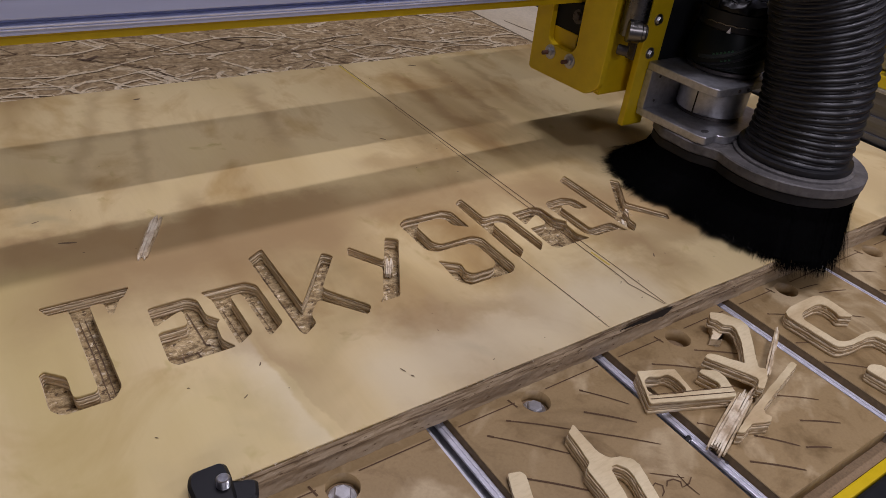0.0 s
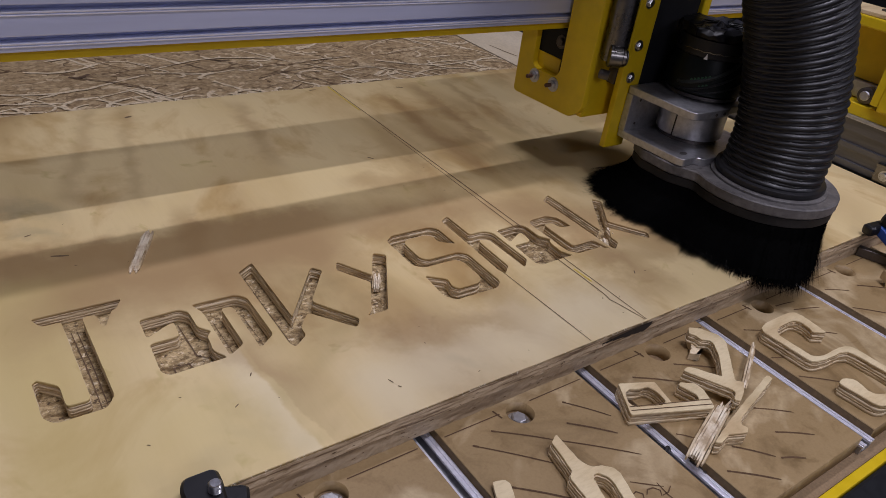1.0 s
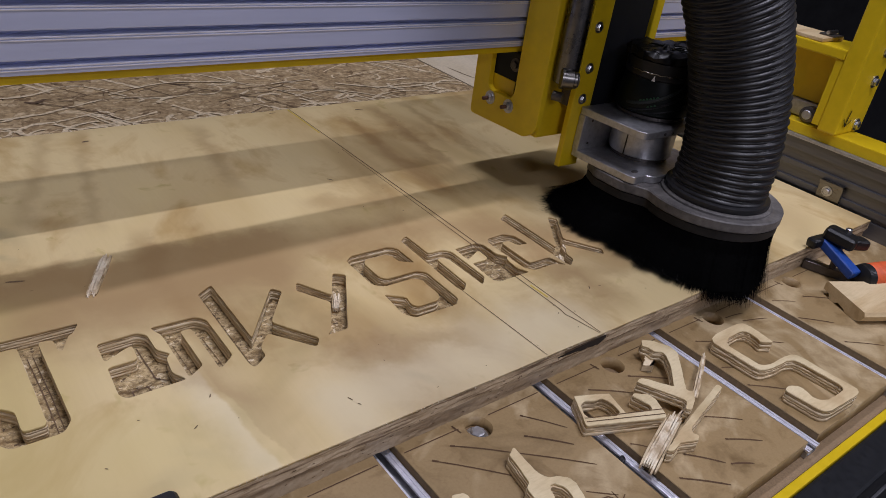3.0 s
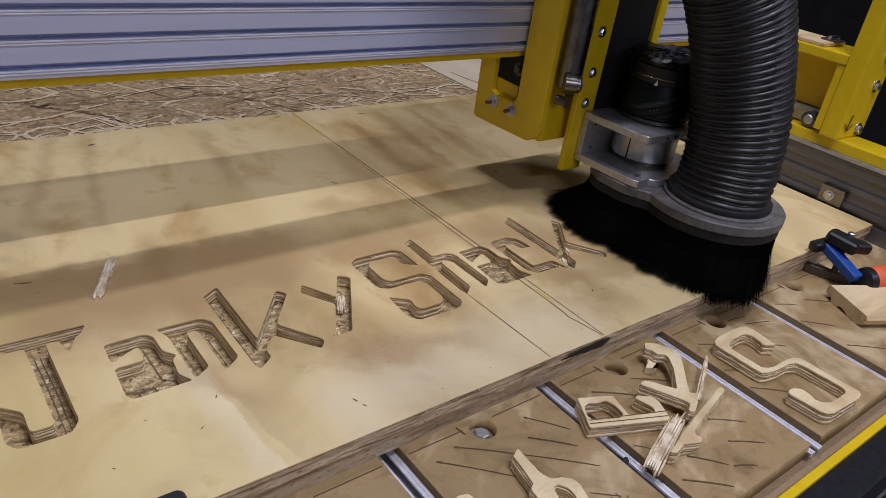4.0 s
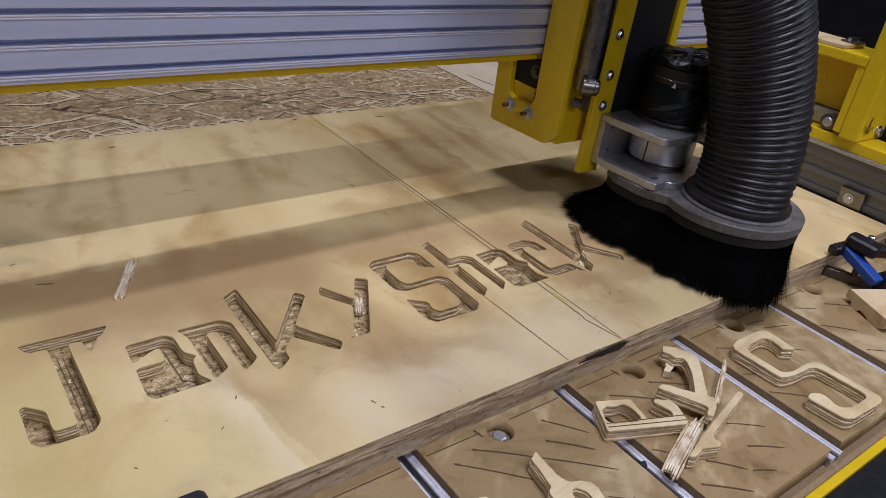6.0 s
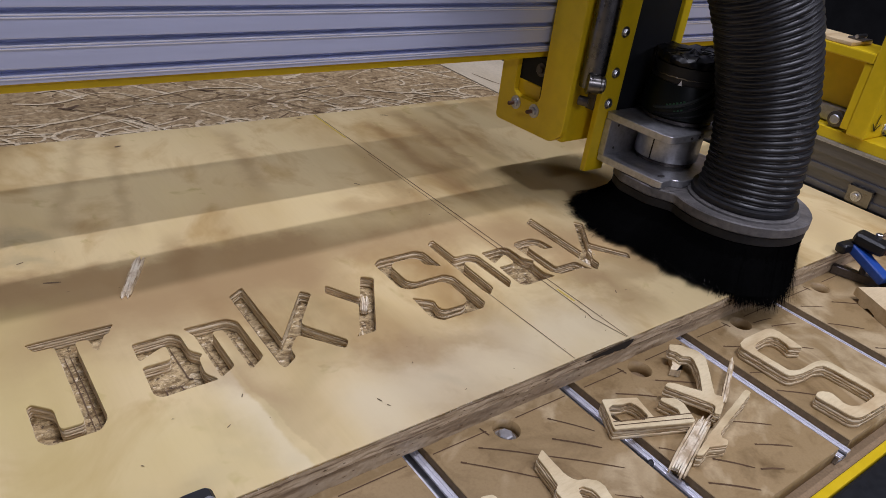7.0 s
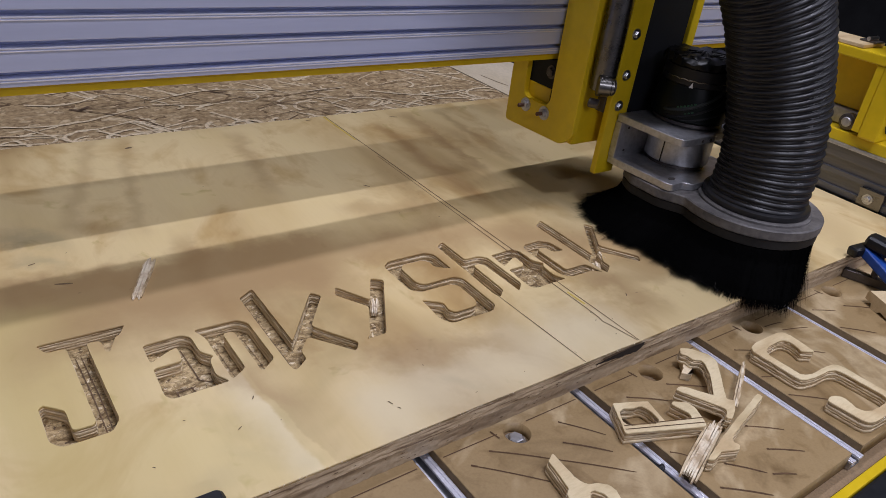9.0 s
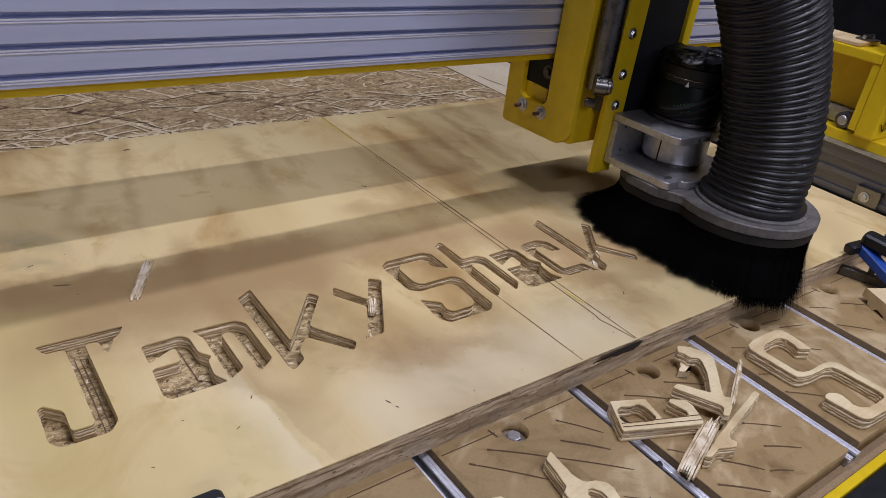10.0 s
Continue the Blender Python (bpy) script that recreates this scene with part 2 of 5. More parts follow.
CRAYON = plain("yellow_crayon", (0.72, 0.52, 0.05), (0.66, 0.48, 0.1), 300, 0.7)
ALU = plain("extruded_aluminium", (0.84, 0.84, 0.92), (0.88, 0.88, 0.96), 240, 0.33, metal=0.5, bumps=0.02, grit=0.92, stretch=(0.15, 1, 1))
ALU_BEAM = plain("anodised_beam", (0.55, 0.59, 0.79), (0.60, 0.64, 0.84), 120, 0.42, metal=0.4, bumps=0.01, grit=0.93, stretch=(0.05, 1, 1))
ALU_CAST = plain("milled_aluminium", (0.50, 0.50, 0.52), (0.62, 0.62, 0.64), 160, 0.42, metal=0.85, bumps=0.08)
ALU_DARK = plain("dark_rail_extrusion", (0.16, 0.16, 0.17), (0.22, 0.22, 0.235), 120, 0.45, metal=0.8, bumps=0.05, stretch=(1, 0.08, 1))
YELLOW = plain("yellow_enamel", (0.66, 0.455, 0.010), (0.72, 0.505, 0.013), 60, 0.34, bumps=0.02, grit=0.9)
STEEL = plain("zinc_steel", (0.50, 0.50, 0.52), (0.64, 0.64, 0.66), 400, 0.3, metal=1.0, bumps=0.05)
RUST = plain("rusty_stud", (0.10, 0.045, 0.03), (0.16, 0.08, 0.055), 400, 0.6, metal=0.3)
STEEL_DARK = plain("dark_steel", (0.10, 0.09, 0.085), (0.17, 0.15, 0.14), 300, 0.42, metal=0.7)
ROD = plain("ground_steel_rod", (0.19, 0.18, 0.17), (0.26, 0.245, 0.23), 80, 0.28, metal=1.0, bumps=0.0)
BLACK = plain("black_plastic", (0.007, 0.007, 0.008), (0.013, 0.013, 0.015), 200, 0.42, bumps=0.1, spec=0.4)
BLACK_PLATE = plain("black_painted_plate", (0.010, 0.011, 0.013), (0.017, 0.018, 0.021), 150, 0.5, bumps=0.05, spec=0.2)
HOSE = plain("black_ribbed_hose", (0.016, 0.016, 0.018), (0.030, 0.029, 0.032), 160, 0.40, bumps=0.1, big=20, spec=0.45)
SHOE = plain("dusty_grey_shoe", (0.085, 0.080, 0.078), (0.21, 0.195, 0.185), 180, 0.55, bumps=0.15, big=34, grit=0.6)
BRISTLE = plain("black_bristle", (0.0020, 0.0020, 0.0020), (0.0035, 0.0035, 0.0035), 300, 0.9, bumps=0.0, spec=0.0)
DUSTY = plain("dusted_bristle", (0.05, 0.045, 0.04), (0.12, 0.105, 0.095), 300, 0.9, bumps=0.0, spec=0.1)
CAP = plain("crumpled_black_cap", (0.002, 0.002, 0.0024), (0.004, 0.004, 0.005), 200, 0.36, bumps=0.2, spec=0.22)
HOLDER = plain("black_brush_holder", (0.016, 0.015, 0.015), (0.03, 0.028, 0.027), 180, 0.55, bumps=0.1, big=26, spec=0.25)
GREY_GREEN = plain("grey_green_moulding", (0.010, 0.014, 0.012), (0.018, 0.023, 0.021), 200, 0.5)
GREEN = plain("green_print", (0.010, 0.075, 0.032), (0.014, 0.095, 0.04), 200, 0.5)
DARK_GREEN = plain("dark_green_housing", (0.0025, 0.0045, 0.0037), (0.004, 0.007, 0.006), 200, 0.40, spec=0.25)
WHITE_MARK = plain("white_print", (0.75, 0.75, 0.75), (0.7, 0.7, 0.7), 200, 0.5)
BLUE = plain("blue_clamp_plastic", (0.012, 0.06, 0.30), (0.016, 0.08, 0.36), 160, 0.4)
ORANGE = plain("orange_red_grip", (0.75, 0.10, 0.03), (0.8, 0.14, 0.04), 120, 0.5)
PINE = veneer("pine_moulding", (0.70, 0.55, 0.33), (0.63, 0.475, 0.265), (0.52, 0.365, 0.19), fine=(60, 500, 400), broad=(5, 40, 30))
PALE_BOARD = plain("pale_bare_board", (0.60, 0.50, 0.34), (0.70, 0.60, 0.44), 200, 0.6, bumps=0.1, big=9, grit=0.85)
SPLINTER = veneer("torn_splinter", (0.84, 0.75, 0.58), (0.74, 0.62, 0.45), (0.50, 0.38, 0.24), fine=(500, 500, 500), broad=(70, 70, 70))
CONCRETE = plain("workshop_concrete", (0.10, 0.10, 0.10), (0.14, 0.135, 0.13), 40, 0.8)
DRYWALL = plain("workshop_wall_paint", (0.34, 0.34, 0.36), (0.40, 0.40, 0.42), 30, 0.8)
DARK_WALL = plain("dark_panelled_wall", (0.02, 0.02, 0.022), (0.035, 0.035, 0.038), 30, 0.8)
KNOT = plain("brown_knot", (0.13, 0.082, 0.043), (0.20, 0.13, 0.07), 500, 0.8)

# ---- helpers ----
ORIGIN = {}
SHIFT_Y = -0.008   # where the gantry stands at most times
SHIFT_X = -0.009   # where the tool head stands at most times


def thing(name, at, label, category, group="", kind="", shift=(0, 0, 0)):
    ob = new(name)
    ob.empty_display_size = 0.02
    ob.location = Vector(at) + Vector(shift)
    ORIGIN[ob] = Vector(at)
    return tagged(ob, label, category, group, kind)


def solid(name, bm, material, at=(0, 0, 0), smooth=False):
    """A bmesh in world coordinates as an object whose origin is at."""
    bmesh.ops.translate(bm, verts=bm.verts, vec=-Vector(at))
    bmesh.ops.recalc_face_normals(bm, faces=bm.faces)
    me = bpy.data.meshes.new(name)
    bm.to_mesh(me)
    bm.free()
    me.materials.append(material)
    if smooth:
        for p in me.polygons:
            p.use_smooth = True
        me.set_sharp_from_angle(angle=radians(38))
    ob = new(name, me)
    ORIGIN[ob] = Vector(at)
    return ob


def part(name, bm, material, parent, label="", smooth=False):
    ob = solid(name, bm, material, ORIGIN[parent], smooth)
    ob.parent = parent
    ORIGIN[ob] = ORIGIN[parent]
    return tagged(ob, label)


def structure(name, bm, material, label, category, smooth=False):
    return tagged(solid(name, bm, material, (0, 0, 0), smooth), label, category, "", "structure")


def box(x0, x1, y0, y1, z0, z1, bevel=0.0008, bm=None, segs=2):
    own = bmesh.new()
    bmesh.ops.create_cube(own, size=1, matrix=Matrix.LocRotScale(((x0 + x1) / 2, (y0 + y1) / 2, (z0 + z1) / 2), None, (abs(x1 - x0), abs(y1 - y0), abs(z1 - z0))))
    if bevel:
        bmesh.ops.bevel(own, geom=own.edges[:], offset=bevel, segments=segs, affect="EDGES", profile=0.6)
    return join(bm, own)


def join(bm, own):
    if bm is None:
        return own
    me = bpy.data.meshes.new("tmp")
    own.to_mesh(me)
    own.free()
    bm.from_mesh(me)
    bpy.data.meshes.remove(me)
    return bm


def turned(bm, m):
    bmesh.ops.transform(bm, matrix=m, verts=bm.verts)
    return bm


def lathe(profile, at=(0, 0, 0), axis=(0, 0, 1), seg=32, bm=None):
    """A turned solid from (radius, height) pairs along an axis."""
    own = bmesh.new()
    rings = []
    for r, h in profile:
        rings.append([own.verts.new((r * math.cos(2 * math.pi * i / seg), r * math.sin(2 * math.pi * i / seg), h)) for i in range(seg)])
    for a, b in zip(rings, rings[1:]):
        for i in range(seg):
            own.faces.new((a[i], a[(i + 1) % seg], b[(i + 1) % seg], b[i]))
    own.faces.new(rings[0][::-1])
    own.faces.new(rings[-1])
    turn = Vector((0, 0, 1)).rotation_difference(Vector(axis)).to_matrix().to_4x4()
    turned(own, Matrix.Translation(at) @ turn)
    return join(bm, own)


def rounded(points, r, n=3):
    """A closed outline with its corners rounded."""
    out = []
    for i, p in enumerate(points):
        a, b, c = Vector(points[i - 1]), Vector(p), Vector(points[(i + 1) % len(points)])
        k = min(r, 0.45 * (a - b).length, 0.45 * (c - b).length)
        s, e = b + (a - b).normalized() * k, b + (c - b).normalized() * k
        for j in range(n + 1):
            t = j / n
            out.append(tuple(s * (1 - t) ** 2 + b * 2 * t * (1 - t) + e * t * t))
    return out


def prism(outline, z0, z1, bevel=0.0, bm=None):
    own = bmesh.new()
    low = [own.verts.new((x, y, z0)) for x, y in outline]
    face = own.faces.new(low)
    top = bmesh.ops.extrude_face_region(own, geom=[face])["geom"]
    bmesh.ops.translate(own, verts=[v for v in top if isinstance(v, bmesh.types.BMVert)], vec=(0, 0, z1 - z0))
    if bevel:
        bmesh.ops.bevel(own, geom=[e for e in own.edges if abs(e.verts[0].co.z - e.verts[1].co.z) < 1e-6], offset=bevel, segments=1, affect="EDGES")
    return join(bm, own)


def holed(outer, holes, z0, z1):
    """A flat slab with openings cut right through it."""
    cu = bpy.data.curves.new("tmp", "CURVE")
    cu.dimensions, cu.fill_mode, cu.extrude = "2D", "BOTH", (z1 - z0) / 2
    for loop in [outer] + holes:
        sp = cu.splines.new("POLY")
        sp.points.add(len(loop) - 1)
        for q, (x, y) in zip(sp.points, loop):
            q.co = (x, y, 0, 1)
        sp.use_cyclic_u = True
    ob = bpy.data.objects.new("tmp", cu)
    scene.collection.objects.link(ob)
    me = bpy.data.meshes.new_from_object(ob.evaluated_get(bpy.context.evaluated_depsgraph_get()))
    bm = bmesh.new()
    bm.from_mesh(me)
    bpy.data.objects.remove(ob)
    bpy.data.curves.remove(cu)
    bpy.data.meshes.remove(me)
    bmesh.ops.remove_doubles(bm, verts=bm.verts, dist=1e-6)
    bmesh.ops.translate(bm, verts=bm.verts, vec=(0, 0, (z0 + z1) / 2))
    return bm


def ribbon(points, width, z, bm=None, thick=0.0003):
    """A thin raised or inked line along a path on a level surface."""
    own = bmesh.new() if bm is None else bm
    pts = [Vector((x, y, 0)) for x, y in points]
    left, right = [], []
    for i, p in enumerate(pts):
        d = (pts[min(i + 1, len(pts) - 1)] - pts[max(i - 1, 0)]).normalized()
        n = Vector((-d.y, d.x, 0)) * width / 2 * (0.55 if i in (0, len(pts) - 1) else 1)
        left.append(own.verts.new(p + n + Vector((0, 0, z + thick))))
        right.append(own.verts.new(p - n + Vector((0, 0, z + thick))))
    for i in range(len(pts) - 1):
        own.faces.new((left[i], right[i], right[i + 1], left[i + 1]))
    return own


def tube(points, r, seg=12, bm=None, caps=True):
    own = bmesh.new() if bm is None else bm
    pts = [Vector(p) for p in points]
    rings, side = [], None
    for i, p in enumerate(pts):
        d = (pts[min(i + 1, len(pts) - 1)] - pts[max(i - 1, 0)]).normalized()
        if side is None:
            side = d.orthogonal().normalized()
        side = (side - d * side.dot(d)).normalized()
        up = d.cross(side)
        rr = r(i / (len(pts) - 1)) if callable(r) else r
        rings.append([own.verts.new(p + rr * (side * math.cos(2 * math.pi * k / seg) + up * math.sin(2 * math.pi * k / seg))) for k in range(seg)])
    for a, b in zip(rings, rings[1:]):
        for k in range(seg):
            own.faces.new((a[k], a[(k + 1) % seg], b[(k + 1) % seg], b[k]))
    if caps:
        own.faces.new(rings[0][::-1])
        own.faces.new(rings[-1])
    return own


def bar_between(p0, p1, w, h, bevel, segs=3):
    """A rounded bar from one point to another, w across and h deep."""
    p0, p1 = Vector(p0), Vector(p1)
    d = p1 - p0
    bm = box(-w / 2, w / 2, -h / 2, h / 2, 0, d.length, bevel, None, segs)
    x = Vector((-d.y, d.x, 0)).normalized() if abs(d.z) < d.length * 0.98 else Vector((1, 0, 0))
    z = d.normalized()
    y = z.cross(x)
    m = Matrix((x, y, z)).transposed().to_4x4()
    return turned(bm, Matrix.Translation(p0) @ m)


def hex_bolt(name, at, axis, r, parent, material=None, label="zinc hex bolt"):
    """A hex head on a round washer."""
    head = part(name, lathe([(r * 1.12, r * 0.25), (r * 1.15, r * 0.3), (r * 1.15, r * 0.95), (r * 0.95, r * 1.1)], at, axis, 6), material or STEEL, parent, label, True)
    part("washer", lathe([(r * 1.75, 0), (r * 1.75, r * 0.25)], at, axis, 20), material or STEEL, head, "round flat washer")
    return head


# ---- the room ----
rng = random.Random(4)
structure("floor", box(-4, 4, -4, 5, -1.0, -0.92, 0), CONCRETE, "grey concrete workshop floor", "floor")
structure("ceiling", box(-4, 4, -4, 5, 2.05, 2.13, 0), DRYWALL, "painted workshop ceiling", "ceiling")
structure("wall_north", box(-4, 4, 5, 5.1, -0.92, 2.05, 0), DARK_WALL, "dark painted workshop wall", "wall")
structure("wall_south", box(-4, 4, -4.1, -4, -0.92, 2.05, 0), DRYWALL, "pale painted workshop wall", "wall")
structure("wall_east", box(4, 4.1, -4, 5, -0.92, 2.05, 0), DARK_WALL, "dark painted workshop wall", "wall")
structure("wall_west", box(-4.1, -4, -4, 5, -0.92, 2.05, 0), DRYWALL, "pale painted workshop wall", "wall")

# ---- table with its slots ----
TOP = -0.028
FRONT = -0.170
BACK = 1.25
PITCH = 0.1625
SLOTS = [-0.2335 + PITCH * i for i in range(-3, 5)]
HOLE_DY = -0.0160

table = thing("machine_table", (0, 0, TOP), "worn brown fibreboard machine bed with marked panels", "work table")
edges = [-0.95] + [s for s in SLOTS] + [0.62]
for i in range(len(edges) - 1):
    x0, x1 = edges[i] + (0.0097 if i else 0), edges[i + 1] - (0.0097 if i < len(edges) - 2 else 0)
    if i < len(edges) - 2 and edges[i + 1] > -0.5:
        hx = (x0 + x1) / 2 - 0.002
        hole = [(hx + 0.0115 * math.cos(a * math.pi / 12), HOLE_DY + 0.0115 * math.sin(a * math.pi / 12)) for a in range(24)]
        bm = holed([(x0, FRONT), (x1, FRONT), (x1, BACK), (x0, BACK)], [hole], TOP - 0.017, TOP)
        part("panel", bm, MDF, table)
        if hx < -0.1:
            hb = part("panel_bolt", lathe([(0.0060, 0.001), (0.0062, 0.0052), (0.0052, 0.0060)], (hx, HOLE_DY, TOP - 0.0100), (0, 0, 1), 6), ALU_CAST, table, "zinc hex bolt in a counterbored hole")
            part("washer", lathe([(0.0092, 0), (0.0092, 0.0012)], (hx, HOLE_DY, TOP - 0.0100), (0, 0, 1), 24), STEEL, hb)
    else:
        part("panel", box(x0, x1, FRONT, BACK, TOP - 0.017, TOP, 0), MDF, table)
part("subpanel", box(-0.95, 0.62, FRONT - 0.011, BACK, TOP - 0.034, TOP - 0.0172, 0.0005), MDF_EDGE, table, "brown fibreboard underlay with cut edge")
for s in SLOTS:
    for nm, a, b in (("track_lip", s - 0.0095, s - 0.0030), ("track_lip", s + 0.0030, s + 0.0095)):
        bm = box(a, b, FRONT - 0.004, BACK, TOP - 0.0102, TOP - 0.0080, 0.0004)
        part("track_web", box(a if b < s else b - 0.0022, a + 0.0022 if b < s else b, FRONT - 0.003, BACK, TOP - 0.0168, TOP - 0.0104, 0), ALU_CAST, table, "shaded slot rail web")
        box(a + (0.0012 if b < s else 0.003), b - (0.003 if b < s else 0.0012), FRONT - 0.004, BACK, TOP - 0.0080, TOP - 0.0070, 0.0002, bm)
        part(nm, bm, ALU, table, "bright aluminium slot rail")
    for yy in (FRONT + 0.022, FRONT + 0.095):
        part("track_screw", lathe([(0.0030, 0), (0.0026, 0.0012)], (s, yy, TOP - 0.0157), (0, 0, 1), 14), STEEL_DARK, table, "dark countersunk screw")
    part("track_floor", box(s - 0.0073, s + 0.0073, FRONT - 0.003, BACK, TOP - 0.0170, TOP - 0.0156, 0), ALU_CAST, table, "aluminium slot floor")

for lx, ly in ((-0.90, -0.12), (0.57, -0.12), (-0.90, 1.20), (0.57, 1.20)):
    part("leg", box(lx - 0.03, lx + 0.03, ly - 0.03, ly + 0.03, -0.92, TOP - 0.034, 0.002), BLACK_PLATE, table, "black steel leg")

# burnt lines on the panels, in millimetres from the middle of each panel
MARKS = {
    0: [(-35, -21, 2, -50), (2, -50, 52, -93), (-56, -26, -10, -71), (36, -23, 61, -53), (23, -42, 52, -69), (-55, -69, -20, -101)],
    1: [(-50, -29, -19, -50), (-2, -34, 31, -56), (-69, -92, -59, -102), (16, -104, 44, -124), (8, -130, 36, -148), (-39, -122, -16, -146), (-13, -149, 5, -159), (-64, -136, -33, -162)],
    2: [(-57, -32, -31, -47), (25, -35, 57, -45), (-70, -71, -43, -85), (-70, -99, -39, -123), (12, -22, 40, -26), (0, -60, 30, -80)],
    3: [(-66, -28, -40, -42), (-70, -62, -40, -88), (-20, -40, 10, -60), (20, -52, 50, -60), (-66, -112, -30, -138)],
}
for i in range(1, len(SLOTS)):
    x0, x1 = SLOTS[i - 1] + 0.0097, SLOTS[i] - 0.0097
    if x1 < -0.5:
        continue
    mid = (x0 + x1) / 2
    part("layout_line", ribbon([(x0 + 0.002, -0.0095), (mid - 0.018, -0.0100)], 0.0019, TOP), INK, table, "brown layout line")
    part("layout_line", ribbon([(mid + 0.013, -0.0095), (x1 - 0.002, -0.0095)], 0.0019, TOP), INK, table, "brown layout line")
    part("tick", ribbon([(mid - 0.021, -0.005), (mid - 0.019, -0.0145)], 0.0028, TOP + 0.0001), INK, table, "short brown tick")
    for j, (ax, ay, bx, by) in enumerate(MARKS[(i - 4) % 4]):
        pts = []
        for q in range(7):
            t = q / 6
            pts.append((mid + (ax + (bx - ax) * t) / 1000 + 0.0004 * math.sin(3.1 * t), (ay + (by - ay) * t) / 1000 + 0.0006 * math.sin(3.1 * t)))
        bm = ribbon(pts, rng.uniform(0.0011, 0.0017), TOP)
        ribbon([pts[0], Vector(pts[0]).lerp(Vector(pts[1]), 0.45)], 0.0031, TOP + 0.0001, bm)
        part("burnt_line", bm, INK, table)
    part("hole_floor", lathe([(0.0114, 0), (0.0114, 0.001)], (mid - 0.002, HOLE_DY, TOP - (0.0110 if mid < -0.1 else 0.0135)), (0, 0, 1), 24), MDF_EDGE, table, "brown bottom of the hole")
    part("groove_wall", box(x0 - 0.0002, x0 + 0.0006, FRONT, BACK, TOP - 0.0168, TOP - 0.0008, 0), GROOVE, table, "dark burnt groove wall")

for pts in ([(-0.128, -0.107), (-0.118, -0.115), (-0.109, -0.122)], [(-0.111, -0.117), (-0.112, -0.128), (-0.111, -0.137)], [(-0.104, -0.124), (-0.110, -0.127), (-0.116, -0.127)],
            [(-0.126, -0.121), (-0.122, -0.118), (-0.117, -0.119), (-0.114, -0.123), (-0.117, -0.127)], [(-0.135, -0.116), (-0.131, -0.115), (-0.128, -0.119), (-0.131, -0.123), (-0.135, -0.125)]):
    part("scribble", ribbon(pts, 0.0012, TOP), INK, table, "hand-drawn brown stroke")
for fx, fy, ln in ((-0.0640, -0.112, 0.006), (-0.0625, -0.119, 0.004), (-0.0632, -0.124, 0.003)):
    part("lip_chip", ribbon([(fx, fy), (fx + 0.0006, fy - ln / 2), (fx, fy - ln)], 0.0026, TOP - 0.0069), STEEL_DARK, table, "dark chip on the slot rail")
screw = thing("slot_screw", (-0.077, -0.099, TOP - 0.0068), "small black screw lying in the aluminium slot", "screw")
part("shank", bar_between((-0.0790, -0.080, TOP - 0.0048), (-0.0772, -0.0975, TOP - 0.0038), 0.0044, 0.0042, 0.001), BLACK, screw)
part("head", lathe([(0.0040, 0), (0.0043, 0.001), (0.0030, 0.0032)], (-0.0771, -0.0975, TOP - 0.0028), (0.12, -0.98, 0.1), 16), BLACK, screw, "rounded black head", True)

# front rail of the machine below the bed
frame_rail = thing("front_frame_rail", (0, FRONT - 0.03, -0.12), "yellow enamelled steel front rail under the bed", "frame rail")
part("yellow_strip", box(-0.95, 0.66, FRONT - 0.0195, FRONT - 0.0115, -0.105, -0.043, 0.0015), YELLOW, frame_rail)
part("black_channel", box(-0.95, 0.66, FRONT - 0.050, FRONT - 0.0198, -0.16, -0.045, 0.003), BLACK_PLATE, frame_rail, "black steel channel")
# thin lighter bead added as the highlight along the channel's edge
part("edge_bead", box(-0.95, 0.66, FRONT - 0.0530, FRONT - 0.0502, -0.078, -0.075, 0.0006), ALU_DARK, frame_rail, "bright bead standing in for the channel edge highlight")

# ---- strand board and plywood sheet ----
OSB_TOP = -0.0125
osb = thing("strand_board", (0, 0.4, TOP), "scored strand board spoil sheet lying on the bed", "spoil board")
part("core", box(-0.80, 0.392, 0.001, 1.10, TOP, OSB_TOP - 0.0011, 0.0004), OSB_BODY, osb)


def flake_field(count, x0, x1, y0, y1, z, seed, size=1.0, rough=1.0):
    r = random.Random(seed)
    verts, faces = [], []
    for _ in range(count):
        cx, cy, a = r.uniform(x0, x1), r.uniform(y0, y1), r.gauss(0.1, 0.7)
        ln, w, dz = size * r.uniform(0.006, 0.024), size * r.uniform(0.0018, 0.006), r.uniform(-0.0009, 0.0004 * (rough - 1)) * rough
        ca, sa, k = math.cos(a), math.sin(a), len(verts)
        tilt = r.uniform(-0.0004, 0.0004)
        for u, v in ((-1, -0.8), (-0.2, -1), (0.8, -0.9), (1, 0.4), (0.3, 1), (-0.9, 0.8)):
            u, v = u * ln * r.uniform(0.85, 1.1), v * w * r.uniform(0.8, 1.2)
            verts.append((min(max(cx + ca * u - sa * v, x0), x1), min(max(cy + sa * u + ca * v, y0), y1), z + dz + tilt * u / ln))
        faces.append(tuple(range(k, k + 6)))
    me = bpy.data.meshes.new("strands")
    me.from_pydata(verts, [], faces)
    bm = bmesh.new()
    bm.from_mesh(me)
    bpy.data.meshes.remove(me)
    return bm


tagged(part("strand_layer", flake_field(22000, -0.56, 0.39, 0.60, 1.09, OSB_TOP, 3), OSB_FLAKES, osb, "layered wood strands"), kind="stuff")
tagged(part("strand_layer", flake_field(42000, -0.475, 0.14, 0.088, 0.232, OSB_TOP, 5, 0.30, 0.55), OSB_CUT, osb, "layered wood strands"), kind="stuff")

LAYER = itertools.count()


